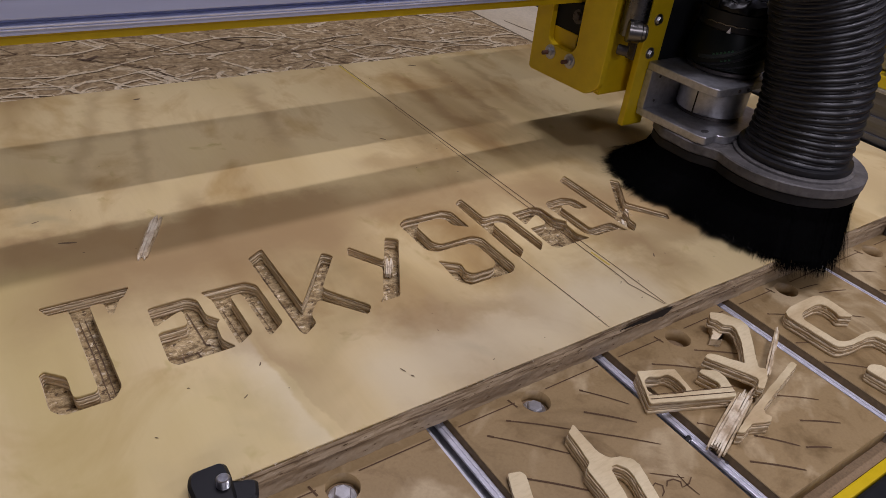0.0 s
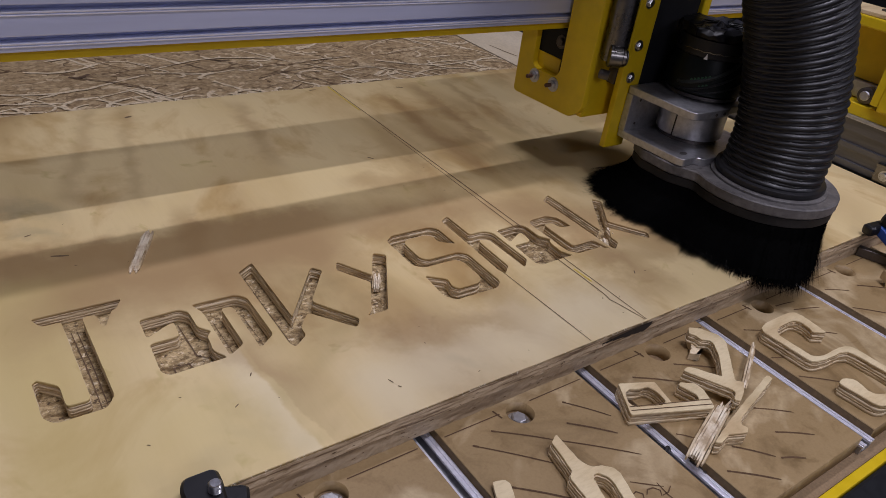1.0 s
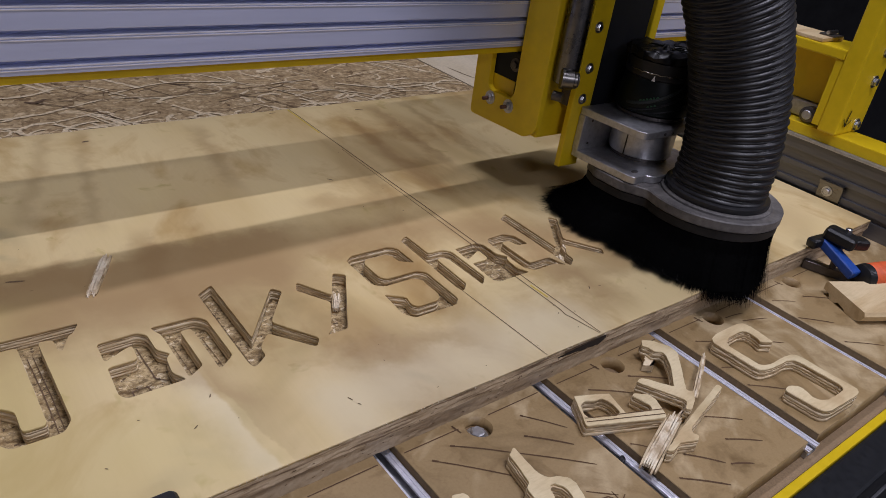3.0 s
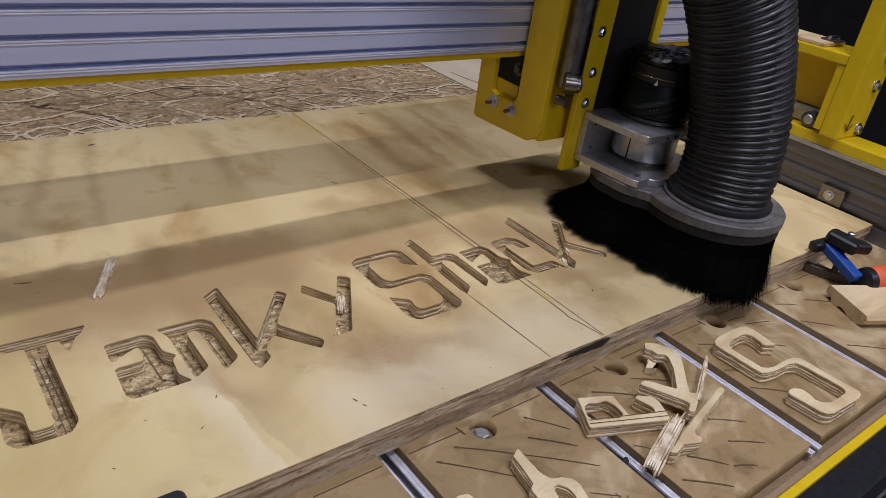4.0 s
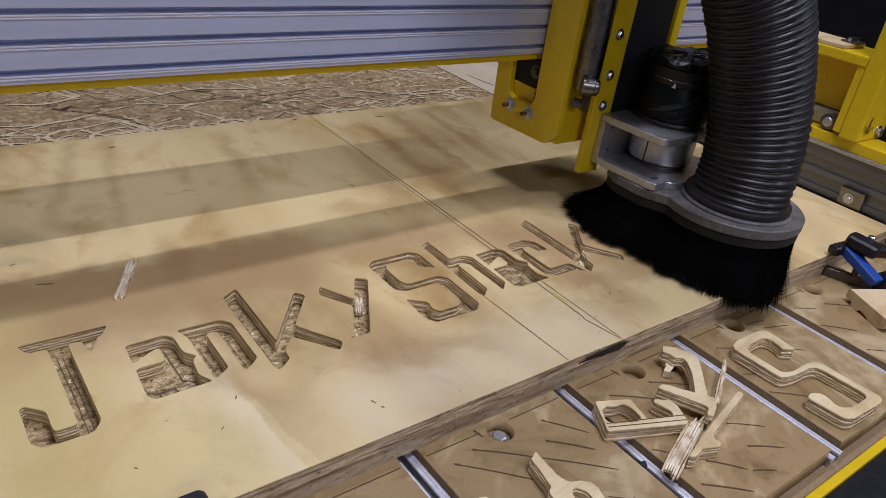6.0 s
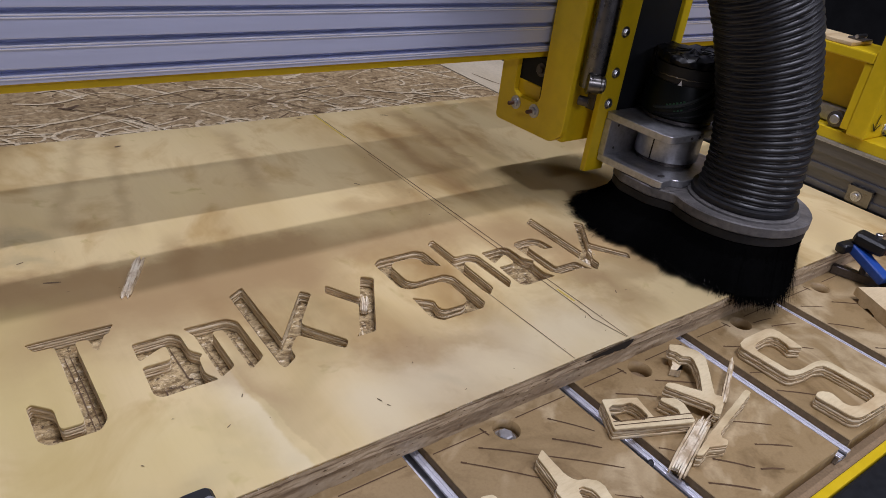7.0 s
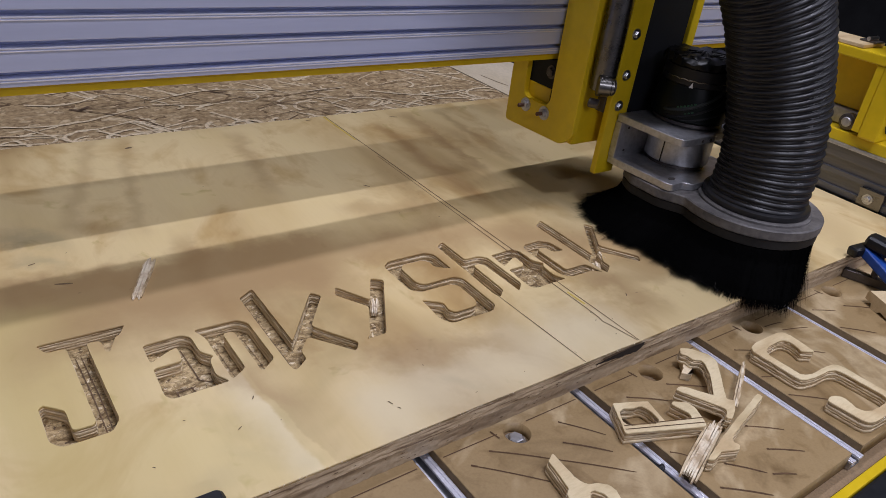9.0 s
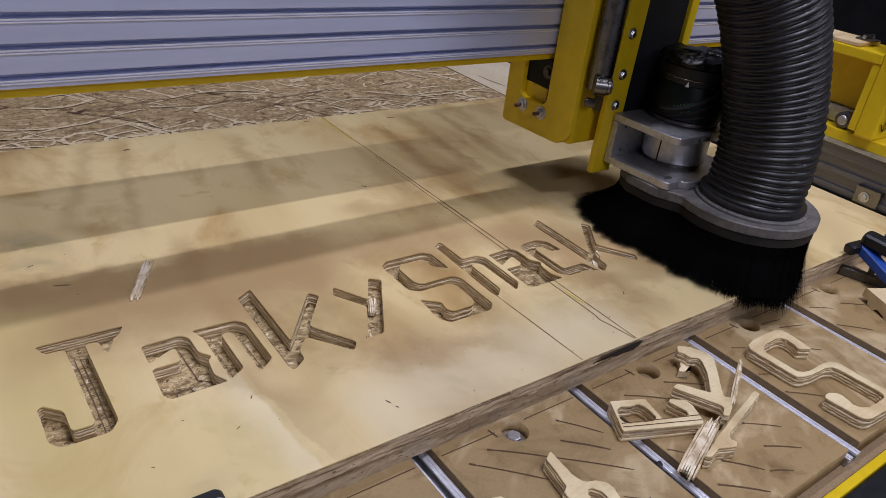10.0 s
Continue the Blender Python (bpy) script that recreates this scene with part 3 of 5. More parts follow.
def score(points, width, dark, soft=True, own=None):
    """One shallow toolpath line routed into the strand board, with crumbled edges."""
    fine_pts = []
    for (ax, ay), (bx, by) in zip(points, points[1:]):
        k = max(1, int(math.hypot(bx - ax, by - ay) / 0.006))
        fine_pts += [(ax + (bx - ax) * q / k, ay + (by - ay) * q / k) for q in range(k)]
    fine_pts.append(points[-1])
    z = OSB_TOP + 0.0005 + next(LAYER) * 0.000003
    pts = [Vector((min(max(x, -0.56), 0.386), min(max(y, 0.6085), 1.09), z)) for x, y in fine_pts]
    bm, last = own or bmesh.new(), None
    for n, p in enumerate(pts):
        d = pts[min(n + 1, len(pts) - 1)] - pts[max(n - 1, 0)]
        side = Vector((-d.y, d.x, 0)).normalized() if d.length > 1e-6 else Vector((1, 0, 0))
        lo, hi = (0.25, 0.75) if soft and not dark else (0.35, 0.6)
        pair = (bm.verts.new(p + side * width * rng.uniform(lo, hi)), bm.verts.new(p - side * width * rng.uniform(lo, hi)))
        if last:
            bm.faces.new((last[0], last[1], pair[1], pair[0]))
        last = pair
    if own is None:
        part("router_score", bm, SCORE_DARK if dark else SCORE_PALE, osb)


for i in range(262):
    cx, cy = rng.uniform(-0.5, 0.38), 0.612 + 0.40 * rng.random() ** 1.25
    dark = rng.random() < 0.22
    pick = rng.random()
    if pick < 0.42:     # slanting straight passes, mostly one way
        a, ln = rng.choice((-1.05, -1.0, -0.95, -1.0, 0.12, 0.5)) + rng.uniform(-0.15, 0.15), rng.uniform(0.025, 0.10)
        pts = [(cx + ln * t * math.cos(a), cy + ln * t * math.sin(a)) for t in (-0.5, 0, 0.5)]
    elif pick < 0.62:   # long low sweeps along the board
        ln, bend, a = rng.uniform(0.06, 0.22), rng.uniform(-0.03, 0.03), rng.uniform(-0.3, 0.3)
        pts = [(cx + ln * (t / 10 - 0.5), cy + a * ln * (t / 10 - 0.5) + bend * math.sin(math.pi * t / 10)) for t in range(11)]
    else:               # letter bowls and corners
        rr, a0, sw = rng.uniform(0.006, 0.03), rng.uniform(0, 6.28), rng.uniform(0.9, 3.6)
        sq = rng.uniform(0.8, 1.8)
        pts = [(cx + rr * sq * math.cos(a0 + sw * t / 12), cy + rr * math.sin(a0 + sw * t / 12)) for t in range(13)]
    score(pts, rng.uniform(0.0009, 0.0016) if dark else rng.uniform(0.0020, 0.0070), dark)
# torn crumbs along the sheet's far edge
for dark, count in ((False, 70), (True, 26)):
    crumbs = bmesh.new()
    for i in range(count):
        cx = rng.uniform(-0.48, 0.38)
        score([(cx, 0.610), (cx + rng.uniform(-0.012, 0.012), 0.610 + rng.uniform(0.002, 0.014))], rng.uniform(0.002, 0.006), dark, True, crumbs)
    tagged(part("torn_crumbs", crumbs, SCORE_DARK if dark else SCORE_PALE, osb, "torn crumbs along the sheet's edge"), kind="stuff")
score([(-0.30, 0.752), (-0.26, 0.746), (-0.15, 0.735), (0.0, 0.74), (0.12, 0.76)], 0.0016, True)
score([(-0.30, 0.748), (-0.24, 0.700), (-0.215, 0.655)], 0.0022, True)
score([(-0.30, 0.752), (-0.22, 0.765), (-0.16, 0.775)], 0.0016, True)
score([(-0.103, 0.785), (-0.07, 0.75), (0.0, 0.69), (0.03, 0.64)], 0.0018, True)
part("gouge", ribbon([(-0.312, 0.756), (-0.300, 0.748), (-0.285, 0.762)], 0.009, OSB_TOP + 0.0004), SCORE_DARK, osb, "dark gouge")
part("gouge", ribbon([(-0.108, 0.788), (-0.098, 0.780), (-0.080, 0.780)], 0.006, OSB_TOP + 0.0004), SCORE_DARK, osb, "dark gouge")


def floor_score(points, width=0.0011):
    """A toolpath line in the board below a cut letter, in millimetres."""
    part("router_score", ribbon([(x / 1000, y / 1000) for x, y in points], width, OSB_TOP + 0.0004), SCORE_DARK, osb)


for fx in (-425, -421):
    floor_score([(fx, 200), (fx + 1, 150), (fx + 0.5, 97)], 0.0009)
floor_score([(-372, 112), (-371, 128), (-360, 129), (-357, 112)], 0.0014)
floor_score([(-381, 124), (-373, 122)], 0.0012)
floor_score([(-353, 176), (-352, 135), (-344, 128)], 0.0011)
floor_score([(-328, 168), (-327, 113)], 0.0008)
floor_score([(-304, 166), (-303, 113)], 0.0008)
floor_score([(-283, 214), (-284, 110)], 0.0009)
floor_score([(-134, 190), (-135, 160)], 0.0012)
floor_score([(-64, 190), (-65, 118)], 0.0008)
floor_score([(-20, 112), (-19, 128), (-8, 129), (-6, 113)], 0.0013)

pale = thing("pale_side_board", (0.47, 0.85, TOP), "pale smooth board lying beside the strand board", "board")
part("panel", box(0.3925, 0.552, 0.6105, 1.10, TOP + 0.0003, OSB_TOP + 0.0012, 0.0006), PALE_BOARD, pale)
part("pencil_mark", ribbon([(0.418, 0.760), (0.424, 0.715), (0.430, 0.690)], 0.0030, OSB_TOP + 0.0013), SCORE_DARK, pale, "dark pencil mark")
part("pencil_mark", ribbon([(0.404, 0.655), (0.412, 0.640)], 0.0040, OSB_TOP + 0.0013), SCORE_DARK, pale, "dark pencil mark")

# letters as the tool cut them, in millimetres from each one's lower left
GLYPH_J = [(11, 117), (76, 117), (69, 105), (65, 103), (57, 86), (54, 88), (54, 103), (44, 104), (44, 10), (37, 0), (6, 0), (0, 8), (0, 44), (3, 47), (15, 35), (15, 13), (30, 13), (30, 104), (16, 104)]
GLYPH_A = [(3, 71), (33, 72), (39, 66), (39, 45), (47, 35), (42, 31), (40, 13), (47, 1), (4, 0), (0, 6), (2, 40), (24, 40), (25, 57), (19, 55), (2, 46)]
GLYPH_N = [(0, 73), (36, 72), (43, 64), (43, 11), (30, 1), (28, 2), (28, 57), (19, 58), (19, 10), (5, 1), (5, 59), (2, 66)]
GLYPH_K = [(2, 112), (18, 122), (17, 36), (62, 95), (69, 86), (40, 48), (65, 11), (57, 1), (30, 35), (17, 20), (17, 10), (3, 0), (1, 7)]
GLYPH_Y = [(15, 83), (34, 51), (53, 83), (63, 75), (20, 0), (0, 0), (6, 4), (27, 41), (8, 70)]
GLYPH_S = [(62, 77), (62, 109), (55, 116), (11, 116), (1, 108), (1, 62), (9, 54), (43, 54), (49, 48), (49, 20), (43, 14), (20, 14), (16, 20), (19, 31), (2, 44), (0, 10), (7, 0), (54, 0), (62, 8), (62, 58), (55, 65), (20, 65), (15, 71), (15, 98), (20, 103), (43, 103), (48, 98), (48, 87)]
GLYPH_H = [(3, 106), (15, 113), (15, 73), (33, 73), (40, 66), (40, 12), (28, 1), (27, 54), (22, 59), (16, 59), (15, 10), (3, 0), (1, 8)]
GLYPH_C = [(0, 75), (7, 82), (30, 83), (39, 75), (41, 54), (27, 56), (24, 68), (14, 68), (14, 23), (42, 23), (48, 1), (38, 9), (8, 9), (0, 18)]
WORD = [(GLYPH_J, -460, 96), (GLYPH_A, -384, 109), (GLYPH_N, -340, 110), (GLYPH_K, -292, 99), (GLYPH_Y, -220, 110),
        (GLYPH_S, -146, 97), (GLYPH_H, -75, 111), (GLYPH_A, -32, 109), (GLYPH_C, 14, 101), (GLYPH_K, 62, 99)]


def glyph_outline(glyph, x, y, grow=0.0):
    pts = [(x / 1000 + px / 1000, y / 1000 + py / 1000) for px, py in glyph]
    return rounded(pts, 0.0035, 3)


def ragged(points, r, amount, step=0.004):
    """An outline broken into short runs that wander a little, as torn veneer does."""
    out = []
    for i, p in enumerate(points):
        a, b = Vector(p), Vector(points[(i + 1) % len(points)])
        k = max(1, int((b - a).length / step))
        for j in range(k):
            q = a.lerp(b, j / k)
            out.append((q.x + r.uniform(-amount, amount), q.y + r.uniform(-amount, amount)))
    return out


sheet = thing("plywood_sheet", (0, 0.3, OSB_TOP), "pale plywood sheet with letters cut through it", "plywood sheet")
PLIES = 5
PLY_Z = [0.0, 0.25, 0.40, 0.66, 0.80, 1.0]    # uneven veneers, as shares of the thickness
rag = random.Random(21)
for i in range(PLIES):
    d = rng.uniform(-0.0004, 0.0004)
    z0, z1 = OSB_TOP + 0.0002 + PLY_Z[i] * 0.0125, OSB_TOP + 0.0002 + PLY_Z[i + 1] * 0.0125
    outer = [(-0.80, 0.0 + d)] + [(x / 1000, d + rng.uniform(-0.00035, 0.00035)) for x in range(-780, 550, 30)] + [(0.556, d), (0.556, 0.607)]
    outer += [(x / 1000, 0.607 + rng.uniform(-0.0012, 0.0012)) for x in range(540, -790, -22)] + [(-0.80, 0.607)]
    bm = holed(outer, [ragged(glyph_outline(g, x + rng.uniform(-0.35, 0.35), y + rng.uniform(-0.35, 0.35)), rag, 0.0002 if i < PLIES - 1 else 0.00008) for g, x, y in WORD], z0, z1)
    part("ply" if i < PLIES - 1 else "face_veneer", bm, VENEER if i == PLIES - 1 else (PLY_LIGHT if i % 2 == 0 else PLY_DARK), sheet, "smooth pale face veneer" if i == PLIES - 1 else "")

r8 = random.Random(41)


def worn_edge(name, z0, z1, y, parent, label, material):
    """A weathered cut edge: a thin band whose face wanders in and out along its length."""
    bm, last = bmesh.new(), None
    nz = 5
    for q in range(0, 340):
        x = -0.47 + q * 0.003
        col = []
        for k in range(nz + 1):
            z = z0 + (z1 - z0) * k / nz + (r8.uniform(-0.0004, 0.0004) if 0 < k < nz else 0)
            dy = 0.0008 * noise.noise(Vector((x * 60, z * 500, y * 50))) + r8.uniform(-0.00025, 0.00025)
            col.append(bm.verts.new((x, y - 0.0007 + min(dy, 0.0004), z)))
        if last:
            for k in range(nz):
                bm.faces.new((last[k], col[k], col[k + 1], last[k + 1]))
        last = col
    return part(name, bm, material, parent, label)


worn_edge("worn_edge", OSB_TOP + 0.0003, -0.0006, -0.0004, sheet, "brown weathered cut edge", EDGE_WORN)
worn_edge("worn_edge", TOP + 0.0002, OSB_TOP - 0.0002, 0.0006, osb, "grey-brown sawn edge", EDGE_CALM)

# joint lines, crayon strokes, knots and specks on the sheet
Z0 = 0.0002
part("joint_line", ribbon([(0.0005, 0.001), (0.0008, 0.3), (0.0, 0.606)], 0.0013, Z0), INK, sheet, "thin dark veneer joint")
part("joint_line", ribbon([(-0.0010, 0.001), (-0.0040, 0.016), (-0.0068, 0.030), (-0.0088, 0.037), (-0.0072, 0.044), (-0.0068, 0.06), (-0.006, 0.19), (-0.0035, 0.45)], 0.0009, Z0), INK, sheet, "thin dark veneer joint")
part("joint_line", ribbon([(-0.069, 0.0005), (-0.0705, 0.05), (-0.0725, 0.114)], 0.0009, Z0), INK, sheet, "thin dark veneer joint")
part("crayon_stroke", ribbon([(-0.0030, 0.066), (-0.0036, 0.09)], 0.0032, Z0), CRAYON, sheet, "yellow crayon stroke")
part("crayon_stroke", ribbon([(-0.0030, 0.51), (-0.0028, 0.604)], 0.0045, Z0), CRAYON, sheet, "yellow crayon stroke")
for kx, ky, w, ln, a in ((-0.284, 0.570, 0.0045, 0.008, 0.2), (-0.065, 0.374, 0.0022, 0.008, -0.9), (-0.413, 0.2915, 0.003, 0.014, -0.3), (-0.43, 0.334, 0.0016, 0.006, 0.3), (-0.244, 0.034, 0.0012, 0.005, -1.2), (-0.241, 0.026, 0.0012, 0.003, -1.0),
                         (0.10, 0.575, 0.003, 0.012, -0.4), (-0.03, 0.597, 0.002, 0.01, 0.1), (-0.35, 0.06, 0.001, 0.004, 0.6), (-0.33, 0.085, 0.0012, 0.004, 1.0), (0.05, 0.06, 0.0014, 0.006, 0.9),):
    pts = [(kx + math.cos(a) * ln * t, ky + math.sin(a) * ln * t) for t in (-0.5, -0.2, 0.2, 0.5)]
    part("knot", ribbon(pts, w * 0.8, Z0), KNOT, sheet, "small dark knot or speck")
r5 = random.Random(77)
for _ in range(26):
    kx, ky, a, ln = r5.uniform(-0.46, 0.12), r5.choice((r5.uniform(0.01, 0.09), r5.uniform(0.24, 0.59))), r5.uniform(0, 3.1), r5.uniform(0.0008, 0.0024)
    pts = [(kx + math.cos(a) * ln * t, ky + math.sin(a + 0.6 * t) * ln * t) for t in (-0.5, 0, 0.5)]
    part("speck", ribbon(pts, r5.uniform(0.0005, 0.0009), Z0), KNOT, sheet, "brown wood crumb")
burn_v, burn_f = [], []
r4 = random.Random(31)
for _ in range(260):
    u = r4.random()
    cx = -0.046 + 0.054 * u if u < 0.7 and r4.random() < 0.75 else r4.uniform(-0.44, 0.53)
    near = -0.046 < cx < 0.008
    cz = r4.uniform(-0.0075, -0.0009) if near else r4.uniform(-0.024, -0.003)
    w, h, k = r4.uniform(0.002, 0.006) if near else r4.uniform(0.0008, 0.0022), r4.uniform(0.0003, 0.0009) if near else r4.uniform(0.0002, 0.0007), len(burn_v)
    yy = (-0.0019 if cz > -0.0125 else -0.0010) - r4.uniform(0, 0.0004)
    for a in range(7):
        q = 2 * math.pi * a / 7
        burn_v.append((cx + w * math.cos(q) * r4.uniform(0.6, 1.2), yy, min(cz + h * math.sin(q) * r4.uniform(0.6, 1.2), -0.0005)))
    burn_f.append(tuple(range(k, k + 7)))
me = bpy.data.meshes.new("burn")
me.from_pydata(burn_v, [], burn_f)
bm = bmesh.new()
bm.from_mesh(me)
tagged(part("edge_void", bm, KNOT, sheet, "dark voids and burns in the edge"), kind="stuff")

# burnt gap in the edge: widest beside the joint, running out along the plies
r9 = random.Random(63)
bm = bmesh.new()
upper, lower = [], []
for q in range(29):
    t = q / 28
    deep = (0.0010 + 0.0074 * min(t / 0.85, 1.0) ** 0.8) * (1.0 if t < 0.9 else 1.0 - 6.0 * (t - 0.9))
    base = -0.0008 - 0.0035 * (1 - t) ** 2
    x = -0.058 + 0.063 * t
    upper.append(bm.verts.new((x, -0.0028, base + r9.uniform(-0.0003, 0.0002))))
    lower.append(bm.verts.new((x, -0.0026, base - deep + r9.uniform(-0.0007, 0.0007))))
for k in range(28):
    bm.faces.new((lower[k], lower[k + 1], upper[k + 1], upper[k]))
part("burnt_gap", bm, CHAR, sheet, "charred black gap in the edge")

# torn fibres along the front edge
fuzz_v, fuzz_f = [], []
r3 = random.Random(12)
for _ in range(420):
    fx, k = r3.uniform(-0.44, 0.53), len(fuzz_v)
    ln, a, w = r3.uniform(0.001, 0.0042), r3.uniform(-1.2, 1.2), r3.uniform(0.00012, 0.0003)
    tip = (fx + math.sin(a) * ln, -math.cos(a) * ln * 0.8, r3.uniform(-0.0012, 0.0016))
    fuzz_v += [(fx - w, 0.0006, -0.0002), (fx + w, 0.0006, -0.0002), tip]
    fuzz_f.append((k, k + 1, k + 2))
for _ in range(900):
    fx, k = r3.uniform(-0.46, 0.36), len(fuzz_v)
    ln, a, w = r3.uniform(0.001, 0.009), r3.uniform(-1.2, 1.2), r3.uniform(0.0003, 0.0012)
    tip = (fx + math.sin(a) * ln, 0.606 + math.cos(a) * ln, r3.uniform(-0.010, 0.001))
    fuzz_v += [(fx - w, 0.6055, -0.0004), (fx + w, 0.6055, -0.0004), tip]
    fuzz_f.append((k, k + 1, k + 2))
me = bpy.data.meshes.new("fibre")
me.from_pydata(fuzz_v, [], fuzz_f)
bm = bmesh.new()
bm.from_mesh(me)
tagged(part("torn_fibre", bm, SPLINTER, sheet, "fine torn fibres"), kind="stuff")


# torn splinters left over
def splinter(at, size, turn, label, count=6):
    """A torn strip of veneer: flat strands side by side with ragged, forked ends."""
    ob = thing("plywood_splinter", at, label, "splinter", "torn splinters")
    r = random.Random(int(at[0] * 1e4) % 977)
    lx, ly, lz = size
    for i in range(count):
        off = (i - (count - 1) / 2) * ly / count
        a, b = -lx / 2 + r.uniform(0.0, 0.09) * lx, lx / 2 - r.uniform(0, 0.12) * lx
        n, hw, top = 14, ly / count * r.uniform(0.55, 0.75), lz * r.uniform(0.6, 1.0) * (1 - 0.5 * abs(off) / ly)
        bm = bmesh.new()
        rows = []
        wave = r.uniform(0, 6)
        for q in range(n):
            t = q / (n - 1)
            taper = min(1.0, 0.55 + 5 * t, 0.35 + 4.0 * (1 - t)) * r.uniform(0.93, 1.07)
            x, y = a + (b - a) * t, off + 0.0003 * math.sin(t * 5 + wave) + r.uniform(-0.0001, 0.0001)
            z1 = top * min(1.0, 0.6 + 3 * t, 0.6 + 3 * (1 - t)) * r.uniform(0.92, 1.06)
            rows.append([bm.verts.new(v) for v in ((x, y - hw * taper, 0.0003), (x, y + hw * taper, 0.0003), (x, y + hw * taper * 0.75, z1 * r.uniform(0.9, 1.0)), (x, y - hw * taper * 0.75, z1 * r.uniform(0.88, 1.0)))])
        for p, q in zip(rows, rows[1:]):
            for k in range(4):
                bm.faces.new((p[k], p[(k + 1) % 4], q[(k + 1) % 4], q[k]))
        bm.faces.new(rows[0])
        bm.faces.new(rows[-1][::-1])
        turned(bm, Matrix.Translation(at) @ Matrix.Rotation(turn, 4, "Z"))
        part("strand", bm, SPLINTER if i not in (0, count - 1) else PLY_DARK, ob)
    return ob


splinter((-0.352, 0.273, 0.0003), (0.072, 0.009, 0.004), radians(63), "torn pale plywood splinter lying on the sheet")
splinter((-0.183, 0.158, -0.0100), (0.024, 0.007, 0.009), radians(60), "torn pale splinter stuck in a cut letter")


# loose cut-out letters
def loose_letter(name, glyph, at, turn, label, tilt=(0, 0), holes=(), thick=0.0125, lines=(), line_width=0.0007):
    """A cut-out of five plies; glyph in millimetres from the corner that stands at the given place."""
    ob = thing(name, at, label, "wooden letter", "cut-out plywood letters")
    m = Matrix.Translation(at) @ Matrix.Rotation(tilt[0], 4, "X") @ Matrix.Rotation(tilt[1], 4, "Y") @ Matrix.Rotation(turn, 4, "Z")
    r = random.Random(len(glyph))
    for i in range(5):
        jx, jy = r.uniform(-0.5, 0.5), r.uniform(-0.5, 0.5)
        out = ragged(rounded([((x + jx) / 1000, (y + jy) / 1000) for x, y in glyph], 0.0020), r, 0.00028)
        hs = [ragged(rounded([((x + jx) / 1000, (y + jy) / 1000) for x, y in h], 0.0035), r, 0.0003) for h in holes]
        bm = holed(out, hs, PLY_Z[i] * thick + 0.0003, PLY_Z[i + 1] * thick + 0.0003)
        turned(bm, m)
        part("ply" if i < 4 else "face_veneer", bm, LETTER_FACE if i == 4 else (PLY_LIGHT if i % 2 == 0 else PLY_DARK), ob)
    for line in lines:
        part("joint_line", turned(ribbon([(x / 1000, y / 1000) for x, y in line], line_width, thick + 0.0004), m), INK, ob, "thin dark veneer joint")
    return ob


LOOSE_S = [(58, 85), (60, 101), (61, 112), (59, 119), (51, 122), (15, 122), (4, 120), (-1, 115), (1, 73), (2, 67), (8, 64), (20, 62), (42, 61), (50, 58), (52, 52), (55, 16), (53, 11), (48, 9), (31, 9), (20, 10), (13, 14), (11, 19), (13, 25), (15, 31), (13, 35), (7, 39), (0, 39), (-3, 37), (0, 9), (2, 4), (9, 1), (52, -1), (60, 0), (64, 3), (62, 24), (61, 54), (60, 60), (55, 64), (44, 66), (22, 66), (13, 68), (9, 72), (8, 104), (12, 109), (21, 112), (41, 113), (48, 111), (50, 106), (49, 98), (46, 92)]
LOOSE_A = [(17, 30), (47, 17), (40, -7), (65, -15), (68, -10), (63, 5), (66, 7), (77, 0), (78, -8), (71, -23), (68, -27), (0, 0)]
LOOSE_A_HOLE = [(13, 19), (20, 22), (30, 17), (37, 17), (40, 9), (38, -3), (32, -5), (10, 3.5), (7.5, 9)]
LOOSE_LIMB = [(42, 84), (50, 78), (58, 64), (57, 54), (19, 17), (24, 12), (16, 6), (2, -1), (-1, 3), (7, 7), (8, 11), (-11, 47), (-4, 48), (0, 44), (13, 25), (34, 44), (44, 57), (45, 62), (38, 67), (39, 73), (35, 78)]
LOOSE_FOOT = [(115, 34), (116, 29), (45, 11.5), (40, 7), (43, 3), (38, 0), (23, 6), (10, 3), (5, 6), (39, 16), (93, 29)]
LOOSE_H = [(37, 112), (35, 85), (38, 77), (46, 74), (52, 69), (53, 63), (34, 7), (27, 4), (26, 9), (43, 59), (43, 65), (39, 71), (35, 71), (32, 68), (12, 5), (6, 1), (0, 7), (16, 57), (18, 77), (24, 81), (29, 108)]
LOOSE_TIP = [(14, 44), (23, 41), (24, 36), (8, 2), (0, 0), (-4, 5)]
loose_letter("letter_s", LOOSE_S, (0.114, -0.166, TOP), 0.0, "pale plywood letter S cut out, lying on the bed")
loose_letter("letter_a", LOOSE_A, (-0.088, -0.067, TOP), 0.0, "broken plywood letter with oval opening, lying on the bed", (0, 0), [LOOSE_A_HOLE], 0.0125, [[(5, 6), (75, -20)], [(3, 2.5), (70, -24)]], 0.0014)
limb = loose_letter("broken_letter", LOOSE_LIMB, (0.0, -0.101, TOP + 0.0062), 0.0, "broken plywood letter limb lying across other scraps", (0.0, -0.02), (), 0.0105)
loose_letter("broken_letter", LOOSE_FOOT, (-0.057, -0.125, TOP), 0.0, "broken plywood letter foot lying on the bed")
loose_letter("letter_h", LOOSE_H, (-0.193, -0.167, TOP), 0.0, "pale plywood letter H lying on the bed")
loose_letter("broken_letter", LOOSE_TIP, (-0.233, -0.106, TOP), 0.0, "pale plywood letter scrap lying on the bed", (0, 0), (), 0.005)
